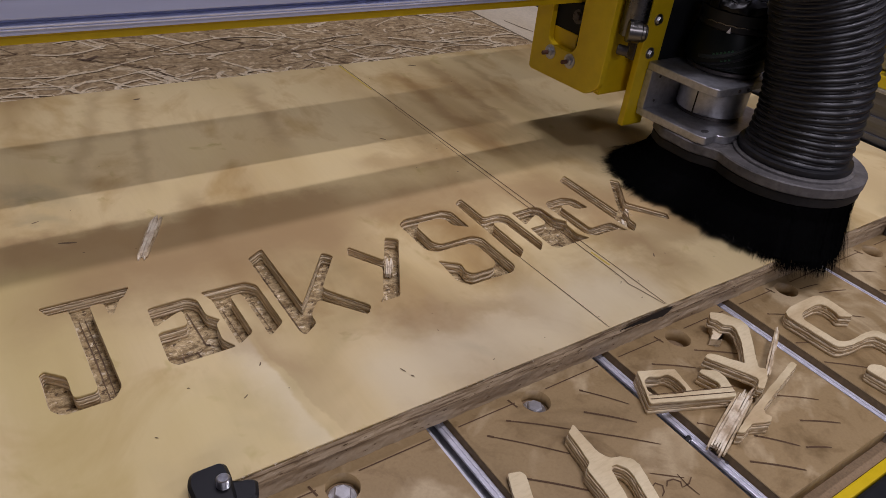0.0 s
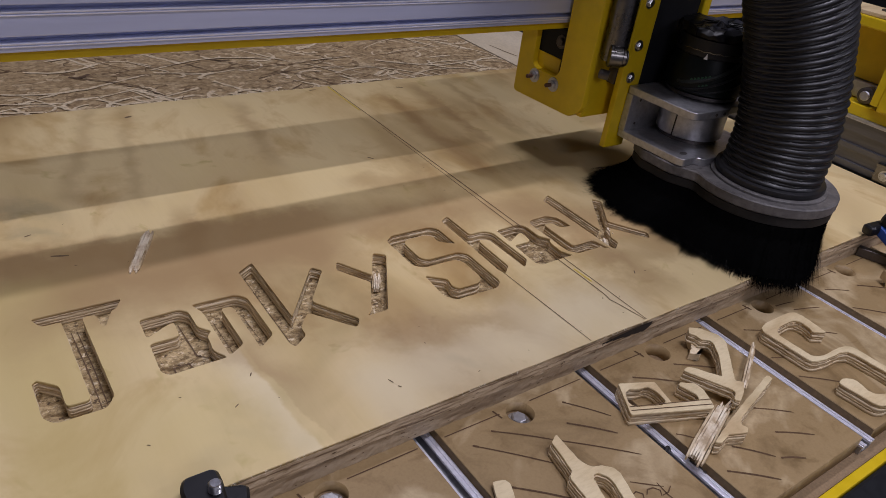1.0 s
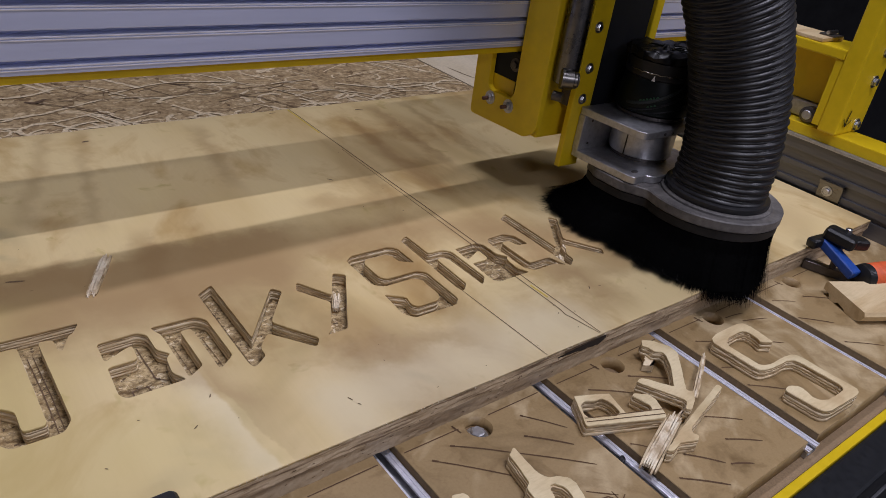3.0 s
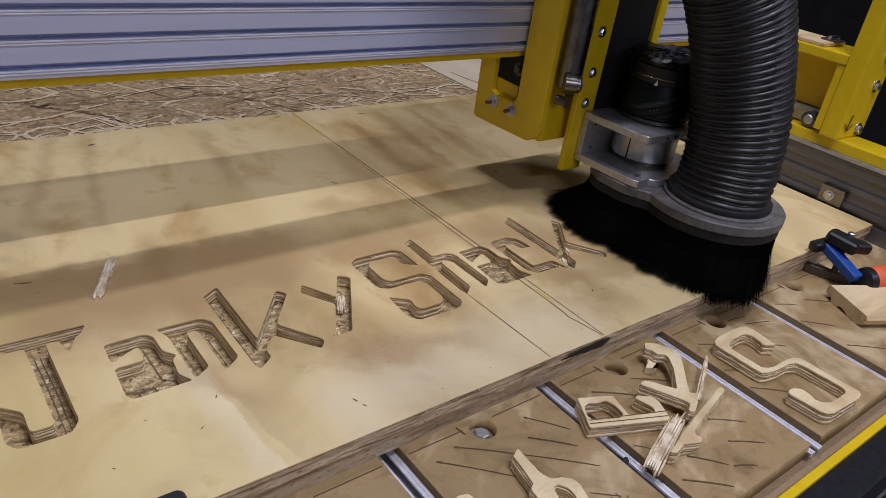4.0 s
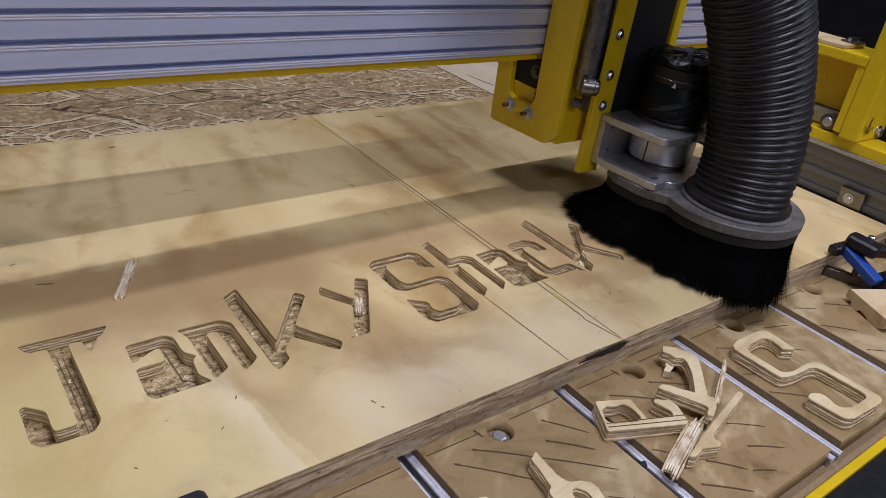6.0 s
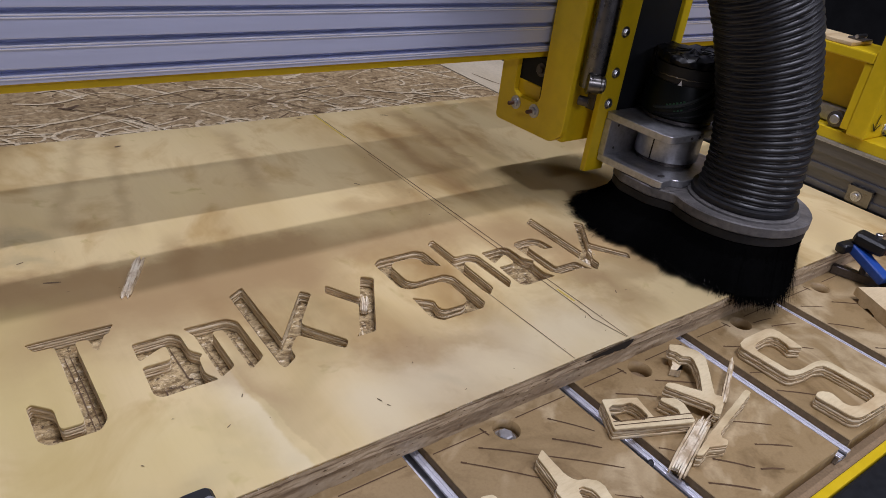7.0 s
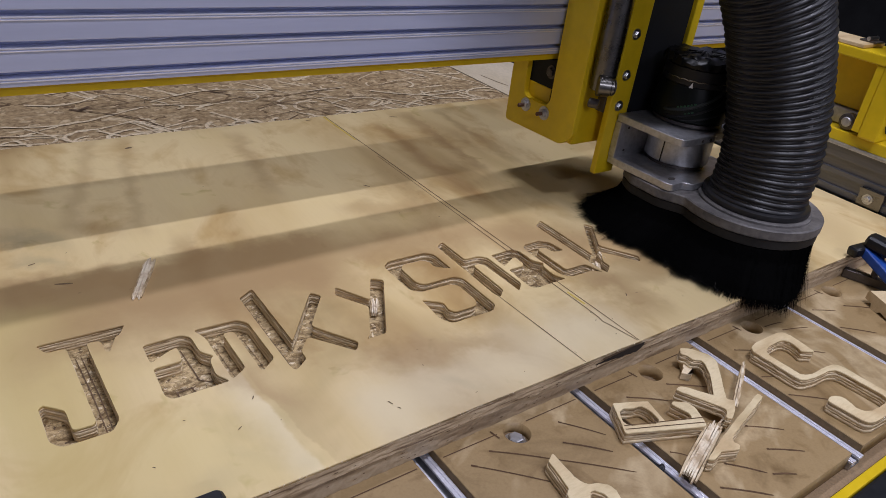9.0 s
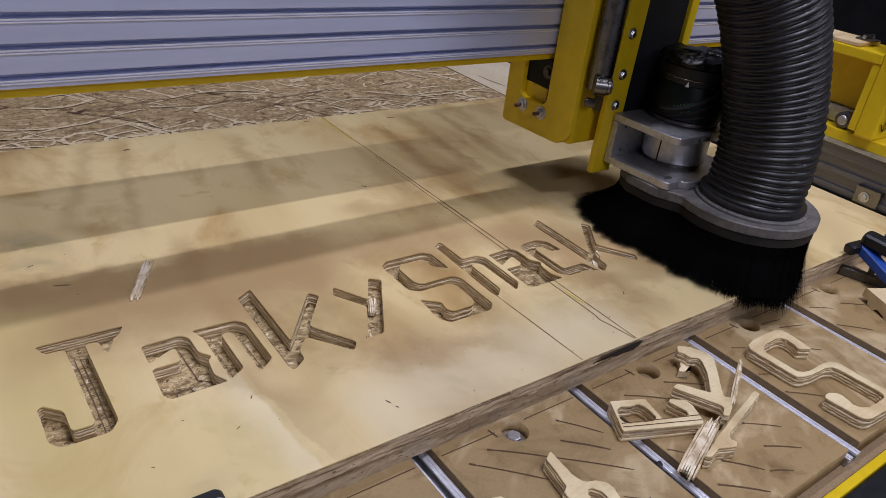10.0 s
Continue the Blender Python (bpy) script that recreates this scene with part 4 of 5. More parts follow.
part("torn_hook", prism(ragged(rounded([(0.043, -0.020), (0.049, -0.024), (0.044, -0.029), (0.045, -0.035), (0.033, -0.041), (0.025, -0.035), (0.034, -0.031)], 0.001), rag, 0.0005, 0.003), TOP + 0.0004, TOP + 0.0075, 0.0002), PLY_LIGHT, limb, "torn curl of inner ply")
splinter((-0.034, -0.1045, TOP + 0.0003), (0.086, 0.0135, 0.0085), radians(20), "torn pale plywood strip beside broken letters", 7)
splinter((0.012, -0.0925, TOP + 0.0003), (0.040, 0.005, 0.010), radians(14), "torn plywood fibres wedged between broken letters", 4)
splinter((0.054, -0.075, TOP + 0.0125), (0.080, 0.0048, 0.0045), radians(28), "thin plywood splinter leaning over the scraps", 3)
splinter((0.066, 0.117, -0.0100), (0.026, 0.010, 0.012), radians(52), "torn pale splinter stuck in a cut letter", 4)
splinter((0.088, 0.128, -0.0100), (0.022, 0.006, 0.012), radians(70), "torn pale splinter stuck in a cut letter", 3)

# ---- side rail ----
RX = 0.565
rail = thing("side_rail", (RX, 0.4, TOP), "dark ribbed aluminium side rail beside the bed", "machine rail")
bm = box(RX + 0.004, RX + 0.060, -0.30, 1.25, TOP, 0.066, 0)
for za, zb in ((TOP, -0.006), (0.0, 0.010), (0.026, 0.034), (0.050, 0.066)):
    part("rib", box(RX, RX + 0.0041, -0.30, 1.25, za, zb, 0.0008), ALU_DARK, rail)
part("edge_bead", box(RX - 0.001, RX - 0.0001, -0.30, 1.25, 0.062, 0.066, 0.0003), ALU_DARK, rail)
part("extrusion", bm, ALU_DARK, rail)
part("top_lip", box(RX - 0.003, RX + 0.060, -0.30, 1.25, 0.0662, 0.0705, 0.001), ALU_CAST, rail, "plain aluminium lip")
bm = box(RX + 0.003, RX + 0.060, -0.30, 1.25, 0.0707, 0.086, 0.001)
part("yellow_angle", bm, YELLOW, rail, "yellow enamelled guide strip")
clip = part("clip_plate", box(RX - 0.0045, RX - 0.0002, 0.050, 0.084, -0.001, 0.0265, 0.0012), ROD, rail, "milled clamp plate")
part("clip_lip", box(RX - 0.0075, RX - 0.0046, 0.050, 0.084, 0.0215, 0.0265, 0.0008), ROD, clip, "turned lip of the plate")
hex_bolt("clip_bolt", (RX - 0.0045, 0.070, 0.012), (-1, 0, 0), 0.0042, rail, STEEL, "zinc hex bolt")

# ---- gantry ----
BY = 0.297      # front face of the beam
gantry = thing("gantry_beam", (0, BY, 0.165), "grooved grey aluminium gantry beam with yellow strip beneath", "machine beam", shift=(0, SHIFT_Y, 0))
bm = box(-1.10, 0.56, BY + 0.009, BY + 0.033, 0.1735, 0.322, 0)
zs = [0.174, 0.1815, 0.1850, 0.2035, 0.2070, 0.2255, 0.2290, 0.2475, 0.2510, 0.2695, 0.2730, 0.3224]
for k in range(0, len(zs) - 1, 2):
    box(-1.10, 0.56, BY, BY + 0.0091, zs[k] + 0.0004, zs[k + 1] - 0.0004, 0.0009, bm)
part("extrusion", bm, ALU_BEAM, gantry)
for k in range(1, len(zs) - 1, 2):
    part("groove_line", box(-1.10, 0.56, BY - 0.0008, BY + 0.002, zs[k] - 0.0016, zs[k] - 0.0004, 0.0003), ALU, gantry, "bright groove lip")
    part("groove_line", box(-1.10, 0.56, BY - 0.0008, BY + 0.002, zs[k] - 0.0036, zs[k] - 0.0026, 0.0003), ALU, gantry, "bright groove lip")
part("yellow_strip", box(-1.10, 0.56, BY + 0.008, BY + 0.033, 0.1655, 0.1733, 0.0008), YELLOW, gantry, "yellow enamelled strip")

side = thing("gantry_side_post", (0.60, 0.15, 0.086), "yellow enamelled gantry upright standing on the side rail", "machine upright", shift=(0, SHIFT_Y, 0))
part("post", box(0.560, 0.640, 0.099, 0.125, 0.0865, 0.46, 0.003), YELLOW, side)
part("web", box(0.598, 0.606, 0.125, 0.36, 0.112, 0.184, 0.001), YELLOW, side, "recessed yellow web plate")
part("shelf", box(0.560, 0.640, 0.1252, 0.36, 0.184, 0.198, 0.002), YELLOW, side)
part("guide_bar", box(0.592, 0.622, 0.131, 0.36, 0.088, 0.111, 0.002), ALU_CAST, side, "grey steel guide bar")
part("inner_flange", box(0.562, 0.598, 0.1252, 0.136, 0.092, 0.1838, 0.001), YELLOW, side)
wheel = part("wheel", lathe([(0.008, -0.007), (0.0115, -0.006), (0.0115, 0.005), (0.0095, 0.006)], (0.578, 0.150, 0.0985), (-1, 0, 0), 28), STEEL_DARK, side, "dark guide wheel", True)
part("hub", lathe([(0.0068, 0.0), (0.0068, 0.0075), (0.0056, 0.0085)], (0.578, 0.150, 0.0985), (-1, 0, 0), 24), ALU_CAST, wheel, "pale wheel hub", True)
for by, bz in ((0.083, 0.202), (0.075, 0.160), (0.068, 0.098)):
    hex_bolt("bolt", (0.617, 0.099, bz), (0, -1, 0), 0.005, side)
arrow = ribbon([(0, 0.022), (0, 0)], 0.0050, 0)
ribbon([(-0.013, 0.009), (0, -0.001)], 0.0036, 0.0002, arrow)
ribbon([(0.013, 0.009), (0, -0.001)], 0.0036, 0.0003, arrow)
turned(arrow, Matrix.Translation((0.579, 0.0980, 0.100)) @ Matrix.Rotation(radians(90), 4, "X") @ Matrix.Rotation(radians(-8), 4, "Z"))
part("arrow_mark", arrow, BLACK, side, "hand-drawn black arrow")
offcut = thing("wood_offcut", (0.6, 0.2, 0.198), "pale wooden offcut lying on the yellow shelf", "offcut", shift=(0, SHIFT_Y, 0))
part("board", box(0.563, 0.624, 0.163, 0.300, 0.1984, 0.2035, 0.001), PINE, offcut)
for hy, hx in ((0.172, 0.603), (0.262, 0.580)):
    hinge = thing("metal_hinge", (hx, hy, 0.2038), "small dull metal hinge lying on the offcut", "hinge", "hinges on the offcut", shift=(0, SHIFT_Y, 0))
    part("leaf", box(hx - 0.012, hx + 0.012, hy - 0.012, hy + 0.012, 0.2038, 0.2060, 0.0005), STEEL_DARK, hinge)
    part("barrel", tube([(hx - 0.013, hy, 0.2085), (hx + 0.013, hy, 0.2085)], 0.0028, 12), STEEL, hinge, "round hinge barrel", True)

# ---- carriage ----
HEAD = (SHIFT_X, SHIFT_Y, 0)
CX = 0.130
car = thing("tool_carriage", (0.2, 0.26, 0.08), "yellow enamelled carriage plate clasping the beam", "machine carriage", shift=HEAD)
U = rounded([(0.246, 0.090), (0.262, 0.077), (0.362, 0.074), (0.364, 0.150), (0.338, 0.158), (0.337, 0.118), (0.330, 0.113), (0.297, 0.113), (0.291, 0.120), (0.296, 0.40), (0.250, 0.40)], 0.0065, 5)
bm = prism(U, 0, 0.008, 0.0008)
turned(bm, Matrix(((0, 0, 1, CX), (1, 0, 0, 0), (0, 1, 0, 0), (0, 0, 0, 1))))
part("side_plate", bm, YELLOW, car)
part("front_plate", box(CX + 0.008, 0.196, 0.251, 0.262, 0.079, 0.40, 0.002), YELLOW, car)
part("inner_block", box(CX + 0.009, 0.30, 0.270, 0.36, 0.095, 0.165, 0.002), BLACK_PLATE, car, "dark bearing block")
for yy, zz in ((0.329, 0.1035), (0.296, 0.1035)):
    stud = hex_bolt("bolt", (CX, yy, zz), (-1, 0, 0), 0.0047, car, ALU_CAST, "dull grey hex nut")
    part("stud", lathe([(0.0024, 0.004), (0.0024, 0.0118), (0.0018, 0.0125)], (CX, yy, zz), (-1, 0, 0), 14), RUST, stud, "rusty threaded stud", True)
hex_bolt("bolt", (CX + 0.009, 0.305, 0.150), (-1, 0, 0), 0.0045, car, STEEL_DARK)
part("rear_plate", box(CX + 0.009, 0.288, 0.3605, 0.3685, 0.080, 0.40, 0.0015), YELLOW, car, "yellow rear plate behind the beam")
part("inner_ledge", box(CX + 0.0082, CX + 0.050, 0.300, 0.352, 0.108, 0.131, 0.001), YELLOW, car, "yellow ledge inside the carriage")
part("guide_rod", tube([(0.152, 0.2375, 0.150), (0.152, 0.2375, 0.42)], 0.0135, 24), ROD, car, "ground steel guide rod", True)
part("rod_channel", box(0.166, 0.1705, 0.2392, 0.2508, 0.12, 0.42, 0.0006), STEEL_DARK, car, "dark guide channel")
roller = part("roller", lathe([(0.0085, -0.018), (0.0115, -0.017), (0.0115, -0.004), (0.0100, -0.003), (0.0100, 0.0), (0.0092, 0.001)], (0.152, 0.222, 0.157), (0.80, -0.60, 0.0), 28), ROD, car, "worn steel roller", True)
part("roller_face", lathe([(0.0082, 0.0005), (0.0082, 0.0022), (0.0070, 0.0030)], (0.152, 0.222, 0.157), (0.80, -0.60, 0.0), 24), STEEL_DARK, roller, "dull roller face", True)
part("roller", lathe([(0.004, -0.008), (0.0055, -0.007), (0.0055, 0.004)], (0.146, 0.236, 0.134), (0.5, -0.86, 0), 20), STEEL_DARK, car, "small steel roller", True)

zp = thing("lift_plate", (0.24, 0.235, 0.05), "black lift plate edged by yellow bolted strips", "machine plate", shift=HEAD)
part("strip", box(0.167, 0.199, 0.231, 0.239, 0.046, 0.44, 0.0015), YELLOW, zp, "yellow strip")
part("strip", box(0.276, 0.2895, 0.231, 0.239, 0.12, 0.44, 0.0015), YELLOW, zp, "yellow strip")
part("backing", box(0.199, 0.276, 0.236, 0.246, 0.055, 0.44, 0.001), BLACK_PLATE, zp)
for zz in (0.130, 0.166, 0.212, 0.30):
    hex_bolt("bolt", (0.181, 0.231, zz), (0, -1, 0), 0.0036, zp)

# ---- router, its mount, and the dust shoe ----
AX, AY = 0.259, 0.190
mount = thing("router_mount", (AX, AY, 0.06), "milled aluminium bracket clamping the router", "router bracket", shift=HEAD)
UPPER = [(0.183, 0.2305), (0.186, 0.150), (0.190, 0.1405), (0.196, 0.1385), (0.246, 0.1375), (0.250, 0.141), (0.322, 0.141), (0.322, 0.2305)]
LOWER = [(0.183, 0.2305), (0.186, 0.146), (0.190, 0.137), (0.2085, 0.1375), (0.2125, 0.132), (0.219, 0.129), (0.268, 0.131), (0.274, 0.138), (0.322, 0.140), (0.322, 0.2305)]
upper = part("upper_plate", prism(rounded(UPPER, 0.0025), 0.1125, 0.1210, 0.0006), ALU_CAST, mount)
lower = part("lower_plate", prism(rounded(LOWER, 0.0025), 0.0605, 0.0690, 0.0006), ALU_CAST, mount)
part("back_plate", box(0.183, 0.322, 0.2215, 0.2305, 0.0692, 0.1123, 0.0006), ALU_CAST, mount)
part("clamp_ring", lathe([(0.0365, 0.0), (0.0380, 0.001), (0.0380, 0.0335), (0.0365, 0.0345)], (AX, AY, 0.0740), (0, 0, 1), 56), ALU_CAST, mount, "round clamp ring", True)
# dark filler that paints the shade in the gap below the ring
part("ring_shadow_collar", lathe([(0.0345, 0.0), (0.0345, 0.0046)], (AX, AY, 0.0692), (0, 0, 1), 40), STEEL_DARK, mount, "dark collar standing in for shade under the clamp ring", True)
part("ring_gap", box(AX - 0.0384, AX - 0.0345, AY - 0.0062, AY - 0.0050, 0.0746, 0.1080, 0), BLACK, mount, "dark clamp slit")
part("slot", prism([(0.2035 + 0.0055 * math.cos(a * math.pi / 8), 0.150 + 0.0032 * math.sin(a * math.pi / 8)) for a in range(16)], 0.0690, 0.0693), STEEL_DARK, lower, "dark slot in the plate")
for bx, bz in ((0.186, 0.0770), (0.186, 0.1050)):
    part("pinhole", lathe([(0.0016, 0), (0.0016, 0.0004)], (bx + 0.012, 0.2213, bz), (0, -1, 0), 12), STEEL_DARK, mount, "small dark pin hole")
for bx in (0.222, 0.236):
    part("set_screw", lathe([(0.0018, 0), (0.0018, 0.0008)], (bx, 0.1376, 0.1168), (0, -1, 0), 12), STEEL_DARK, upper, "small dark set screw")
hex_bolt("bolt", (0.288, 0.1385, 0.066), (0, -1, 0), 0.003, mount)

router = thing("router_motor", (AX, AY, 0.12), "black router motor with dark green housing", "router", shift=HEAD)
R0 = 0.0435
part("foot_ring", lathe([(R0 - 0.005, 0.1211), (R0 - 0.003, 0.1225), (R0 - 0.003, 0.1262)], (AX, AY, 0), (0, 0, 1), 48), STEEL_DARK, router, "dull metal foot ring", True)
part("housing", lathe([(R0 - 0.004, 0.1263), (R0 + 0.0005, 0.129), (R0 + 0.0015, 0.136), (R0, 0.150), (R0 - 0.003, 0.162), (R0 - 0.0045, 0.1668)], (AX, AY, 0), (0, 0, 1), 48), DARK_GREEN, router, "dark green housing", True)
part("band", lathe([(R0 - 0.0045, 0.1669), (R0 - 0.0030, 0.168), (R0 - 0.0030, 0.186), (R0 - 0.0045, 0.187)], (AX, AY, 0), (0, 0, 1), 48), BLACK, router, "", True)
cap = lathe([(R0 - 0.006, 0.1871), (R0 - 0.0015, 0.1878), (R0 - 0.0005, 0.1925), (R0 - 0.002, 0.1965), (R0 - 0.007, 0.1985), (R0 - 0.018, 0.1992), (R0 - 0.030, 0.1985), (R0 - 0.039, 0.1990)], (AX, AY, 0), (0, 0, 1), 72)
for v in cap.verts:
    n = noise.noise_vector(v.co * 120)
    f = noise.noise_vector(v.co * 310)
    v.co += Vector((n.x * 0.0040 + f.x * 0.0012, n.y * 0.0040 + f.y * 0.0012, n.z * 0.0034 + f.z * 0.0018))
cap = part("cap", cap, CAP, router, "crumpled black top cap", True)
r6 = random.Random(15)
for i in range(9):
    a = radians(150 + i * 24 + r6.uniform(-7, 7))
    pts = []
    for q in range(6):
        t = q / 5
        rr = (R0 - 0.036) * (1 - t) + (R0 + 0.0006) * t
        aa = a + 0.25 * t * r6.uniform(-1, 1)
        pts.append((AX + rr * math.cos(aa), AY + rr * math.sin(aa), 0.1995 + 0.0012 * math.sin(t * 5 + i) - 0.0035 * max(0.0, t - 0.8) * 5))
    part("fold", tube(pts, lambda t: 0.0011 * (1 - 0.6 * t), 6), CAP, cap, "", True)
for i in range(14):
    a = radians(165 + i * 15)
    fin = box(-0.0016, 0.0016, R0 - 0.0055, R0 - 0.0008 + 0.0008 * (i % 3), 0.1875, 0.1945 + 0.0018 * (i % 2), 0.0006)
    turned(fin, Matrix.Translation((AX, AY, 0)) @ Matrix.Rotation(a + math.pi / 2, 4, "Z"))
    part("fin", fin, CAP, cap)
part("seam", tube([(AX + (R0 - 0.0027) * math.cos(radians(a)), AY + (R0 - 0.0027) * math.sin(radians(a)), 0.1742 + 0.0005 * math.sin(a * 0.4)) for a in range(150, 300, 5)], 0.0006, 6), ROD, router, "pale moulded seam", True)
for k, (a0, a1, z0, z1, rr0) in enumerate(((176, 262, 0.1375, 0.1655, 0.0020), (182, 272, 0.1315, 0.1600, 0.0013), (205, 285, 0.1310, 0.1500, 0.0011))):
    pts = []
    for q in range(15):
        t = q / 14
        ang, z = radians(a0 + (a1 - a0) * t), z0 + (z1 - z0) * t ** 1.5
        rr = R0 + 0.0010 - 0.0050 * max(0.0, (z - 0.146) / 0.022)
        pts.append((AX + rr * math.cos(ang), AY + rr * math.sin(ang), z))
    part("moulded_rib", tube(pts, rr0, 8), GREY_GREEN if k == 0 else BLACK, router, "raised housing rib", True)
tri = bmesh.new()
face = tri.faces.new([tri.verts.new(v) for v in ((-0.0022, 0, 0), (0.0022, 0, 0), (0.0008, 0, 0.0065))])
turned(tri, Matrix.Translation((AX, AY, 0.1665)) @ Matrix.Rotation(radians(-64), 4, "Z") @ Matrix.Translation((0, -R0 + 0.0024, 0)))
part("arrow_mark", tri, WHITE_MARK, router, "small white triangle")
for k in range(6):
    bar = box(-0.0011, 0.0011, -R0 - 0.0012, -R0 - 0.0006, 0.1425 + 0.0014 * (k - 2.5), 0.1480 + 0.0014 * (k - 2.5), 0)
    turned(bar, Matrix.Translation((AX, AY, 0)) @ Matrix.Rotation(radians(-62 + 4.6 * (k - 2.5)), 4, "Z"))
    part("print_bar", bar, GREEN, router, "green printed mark")
for k in range(3):
    bar = box(-0.0011, 0.0011, -R0 - 0.0014, -R0 - 0.0008, 0.1375 + 0.0014 * (k - 1), 0.1405 + 0.0014 * (k - 1), 0)
    turned(bar, Matrix.Translation((AX, AY, 0)) @ Matrix.Rotation(radians(-56 + 4.6 * (k - 1)), 4, "Z"))
    part("print_bar", bar, GREEN, router, "green printed mark")

HX, HY = 0.2705, 0.0875
HOSE_X, HOSE_Y = 0.266, 0.080
shoe = thing("dust_shoe", (HX, 0.12, 0.05), "grey dust shoe ringed by long black bristles", "dust shoe", shift=HEAD)


def shoe_outline(grow=0.0, n=24):
    """A disc under the hose, necked, with a squarer body under the router."""
    rf = 0.080 + grow
    out = [(HX + rf * math.cos(a), HY + rf * math.sin(a)) for a in [math.pi * (0.90 + 1.20 * i / n) for i in range(n + 1)]]
    body = [(0.334 + grow, 0.122), (0.331 + grow, 0.140), (0.334 + grow, 0.185), (0.326 + grow * 0.7, 0.212 + grow * 0.7), (0.300, 0.228 + grow), (0.222, 0.228 + grow),
            (0.197 - grow * 0.7, 0.213 + grow * 0.7), (0.1845 - grow, 0.190), (0.1845 - grow, 0.150), (0.1905 - grow, 0.137), (0.1985 - grow, 0.122)]
    return out + rounded([out[-1]] + body + [out[0]], 0.006, 3)[4:-4]


part("plate", prism(shoe_outline(), 0.0480, 0.0600, 0.0014), SHOE, shoe, "grey dusty plate", True)
part("brush_holder", prism(shoe_outline(-0.0012), 0.0375, 0.0478, 0.0008), HOLDER, shoe, "black brush holder", True)
part("hose_collar", lathe([(0.0620, 0.0601), (0.0618, 0.0622), (0.0600, 0.0634), (0.0580, 0.0636)], (HOSE_X, HOSE_Y, 0), (0, 0, 1), 56), SHOE, shoe, "grey hose collar", True)
part("raised_boss", prism(rounded([(0.1900, 0.150), (0.1955, 0.1285), (0.215, 0.126), (0.222, 0.140), (0.222, 0.170), (0.190, 0.175)], 0.004), 0.0601, 0.0604, 0.0001), SHOE, shoe, "dusty raised boss", True)


def swept(x, y):
    """How far the bristles' tips are dragged aside from a point of the rim."""
    b = min(max((y - 0.13) / 0.07, 0.0), 1.0)
    f = min(max((0.10 - y) / 0.07, 0.0), 1.0)
    hump = math.exp(-((y - 0.165) / 0.035) ** 2)
    sx = -0.053 - 0.010 * hump + 0.016 * b
    if x > 0.25:
        sx -= 0.010 * f
    return Vector((sx, 0.024 * b * b - 0.034 * f, 0))


block = bmesh.new()
ring = shoe_outline(-0.004)
levels = [(0.0374, 0.0), (0.030, 0.06), (0.022, 0.20), (0.014, 0.42), (0.007, 0.68), (0.0035, 0.88)]
rows = [[block.verts.new((x + swept(x, y).x * t, y + swept(x, y).y * t, z)) for x, y in ring] for z, t in levels]
for a, b in zip(rows, rows[1:]):
    for i in range(len(ring)):
        block.faces.new((a[i], a[(i + 1) % len(ring)], b[(i + 1) % len(ring)], b[i]))
block.faces.new(rows[0])
block.faces.new(rows[-1][::-1])
part("bristle_core", block, BRISTLE, shoe, "dense black bristles", True)
r2 = random.Random(8)
per = shoe_outline(-0.002, 60)
lengths = [0.0]
for a, b in zip(per, per[1:] + per[:1]):
    lengths.append(lengths[-1] + math.hypot(b[0] - a[0], b[1] - a[1]))
verts, faces = [], []
for _ in range(15000):
    d = r2.random() * lengths[-1]
    i = min(int(np.searchsorted(lengths, d)) - 1, len(per) - 1)
    p = Vector(per[i]).lerp(Vector(per[(i + 1) % len(per)]), (d - lengths[i]) / max(lengths[i + 1] - lengths[i], 1e-6))
    p = Vector((p.x, p.y, 0))
    c = Vector((HX, max(min(p.y, AY), HY), 0))
    outd = (p - c).normalized()
    p -= outd * r2.uniform(0.0, 0.007)
    clump = 0.5 + 0.5 * math.sin(d * 420 + 2.2 * math.sin(d * 95))
    reach = r2.uniform(0.80, 1.0) + 0.13 * clump * r2.random()
    tip = p + swept(p.x, p.y) * reach + outd * (r2.uniform(-0.003, 0.003) + 0.004 * clump) + Vector((r2.gauss(0, 0.0028), r2.gauss(0, 0.0028), 0))
    low = 0.0010 if tip.y > 0.008 else r2.uniform(-0.0085, 0.0005)
    z1 = low + abs(r2.gauss(0, 0.0018))
    w = Vector((-outd.y, outd.x, 0)) * r2.uniform(0.0002, 0.00045)
    k = len(verts)
    for t, f in ((0.0, 1.0), (0.38, 0.95), (0.72, 0.8), (1.0, 0.2)):
        q = p.lerp(tip, t ** 1.9)
        z = 0.0385 + (z1 - 0.0385) * (1 - (1 - t) ** 1.25)
        verts += [tuple(q + w * f + Vector((0, 0, z))), tuple(q - w * f + Vector((0, 0, z)))]
    faces += [(k + m, k + m + 1, k + m + 3, k + m + 2) for m in (0, 2, 4)]
me = bpy.data.meshes.new("bristles")
me.from_pydata(verts, [], faces)
bm = bmesh.new()
bm.from_mesh(me)
tagged(part("bristles", bm, BRISTLE, shoe, "long splayed black bristles"), kind="stuff")
verts, faces = [], []
for _ in range(70):
    a = math.pi * r2.uniform(0.96, 1.20)
    root = Vector((HX + 0.0745 * math.cos(a), HY + 0.0745 * math.sin(a), 0))
    p = root + swept(root.x, root.y) * r2.uniform(0.86, 1.04)
    z0, k = r2.uniform(0.002, 0.009), len(verts)
    q = p + Vector((r2.uniform(-0.006, 0.001), r2.uniform(-0.005, 0.003), 0))
    w = r2.uniform(0.0001, 0.00022)
    verts += [(p.x - w, p.y, z0), (p.x + w, p.y, z0), (q.x, q.y, max(z0 - r2.uniform(0.002, 0.006), 0.0006))]
    faces.append((k, k + 1, k + 2))
me = bpy.data.meshes.new("dusty")
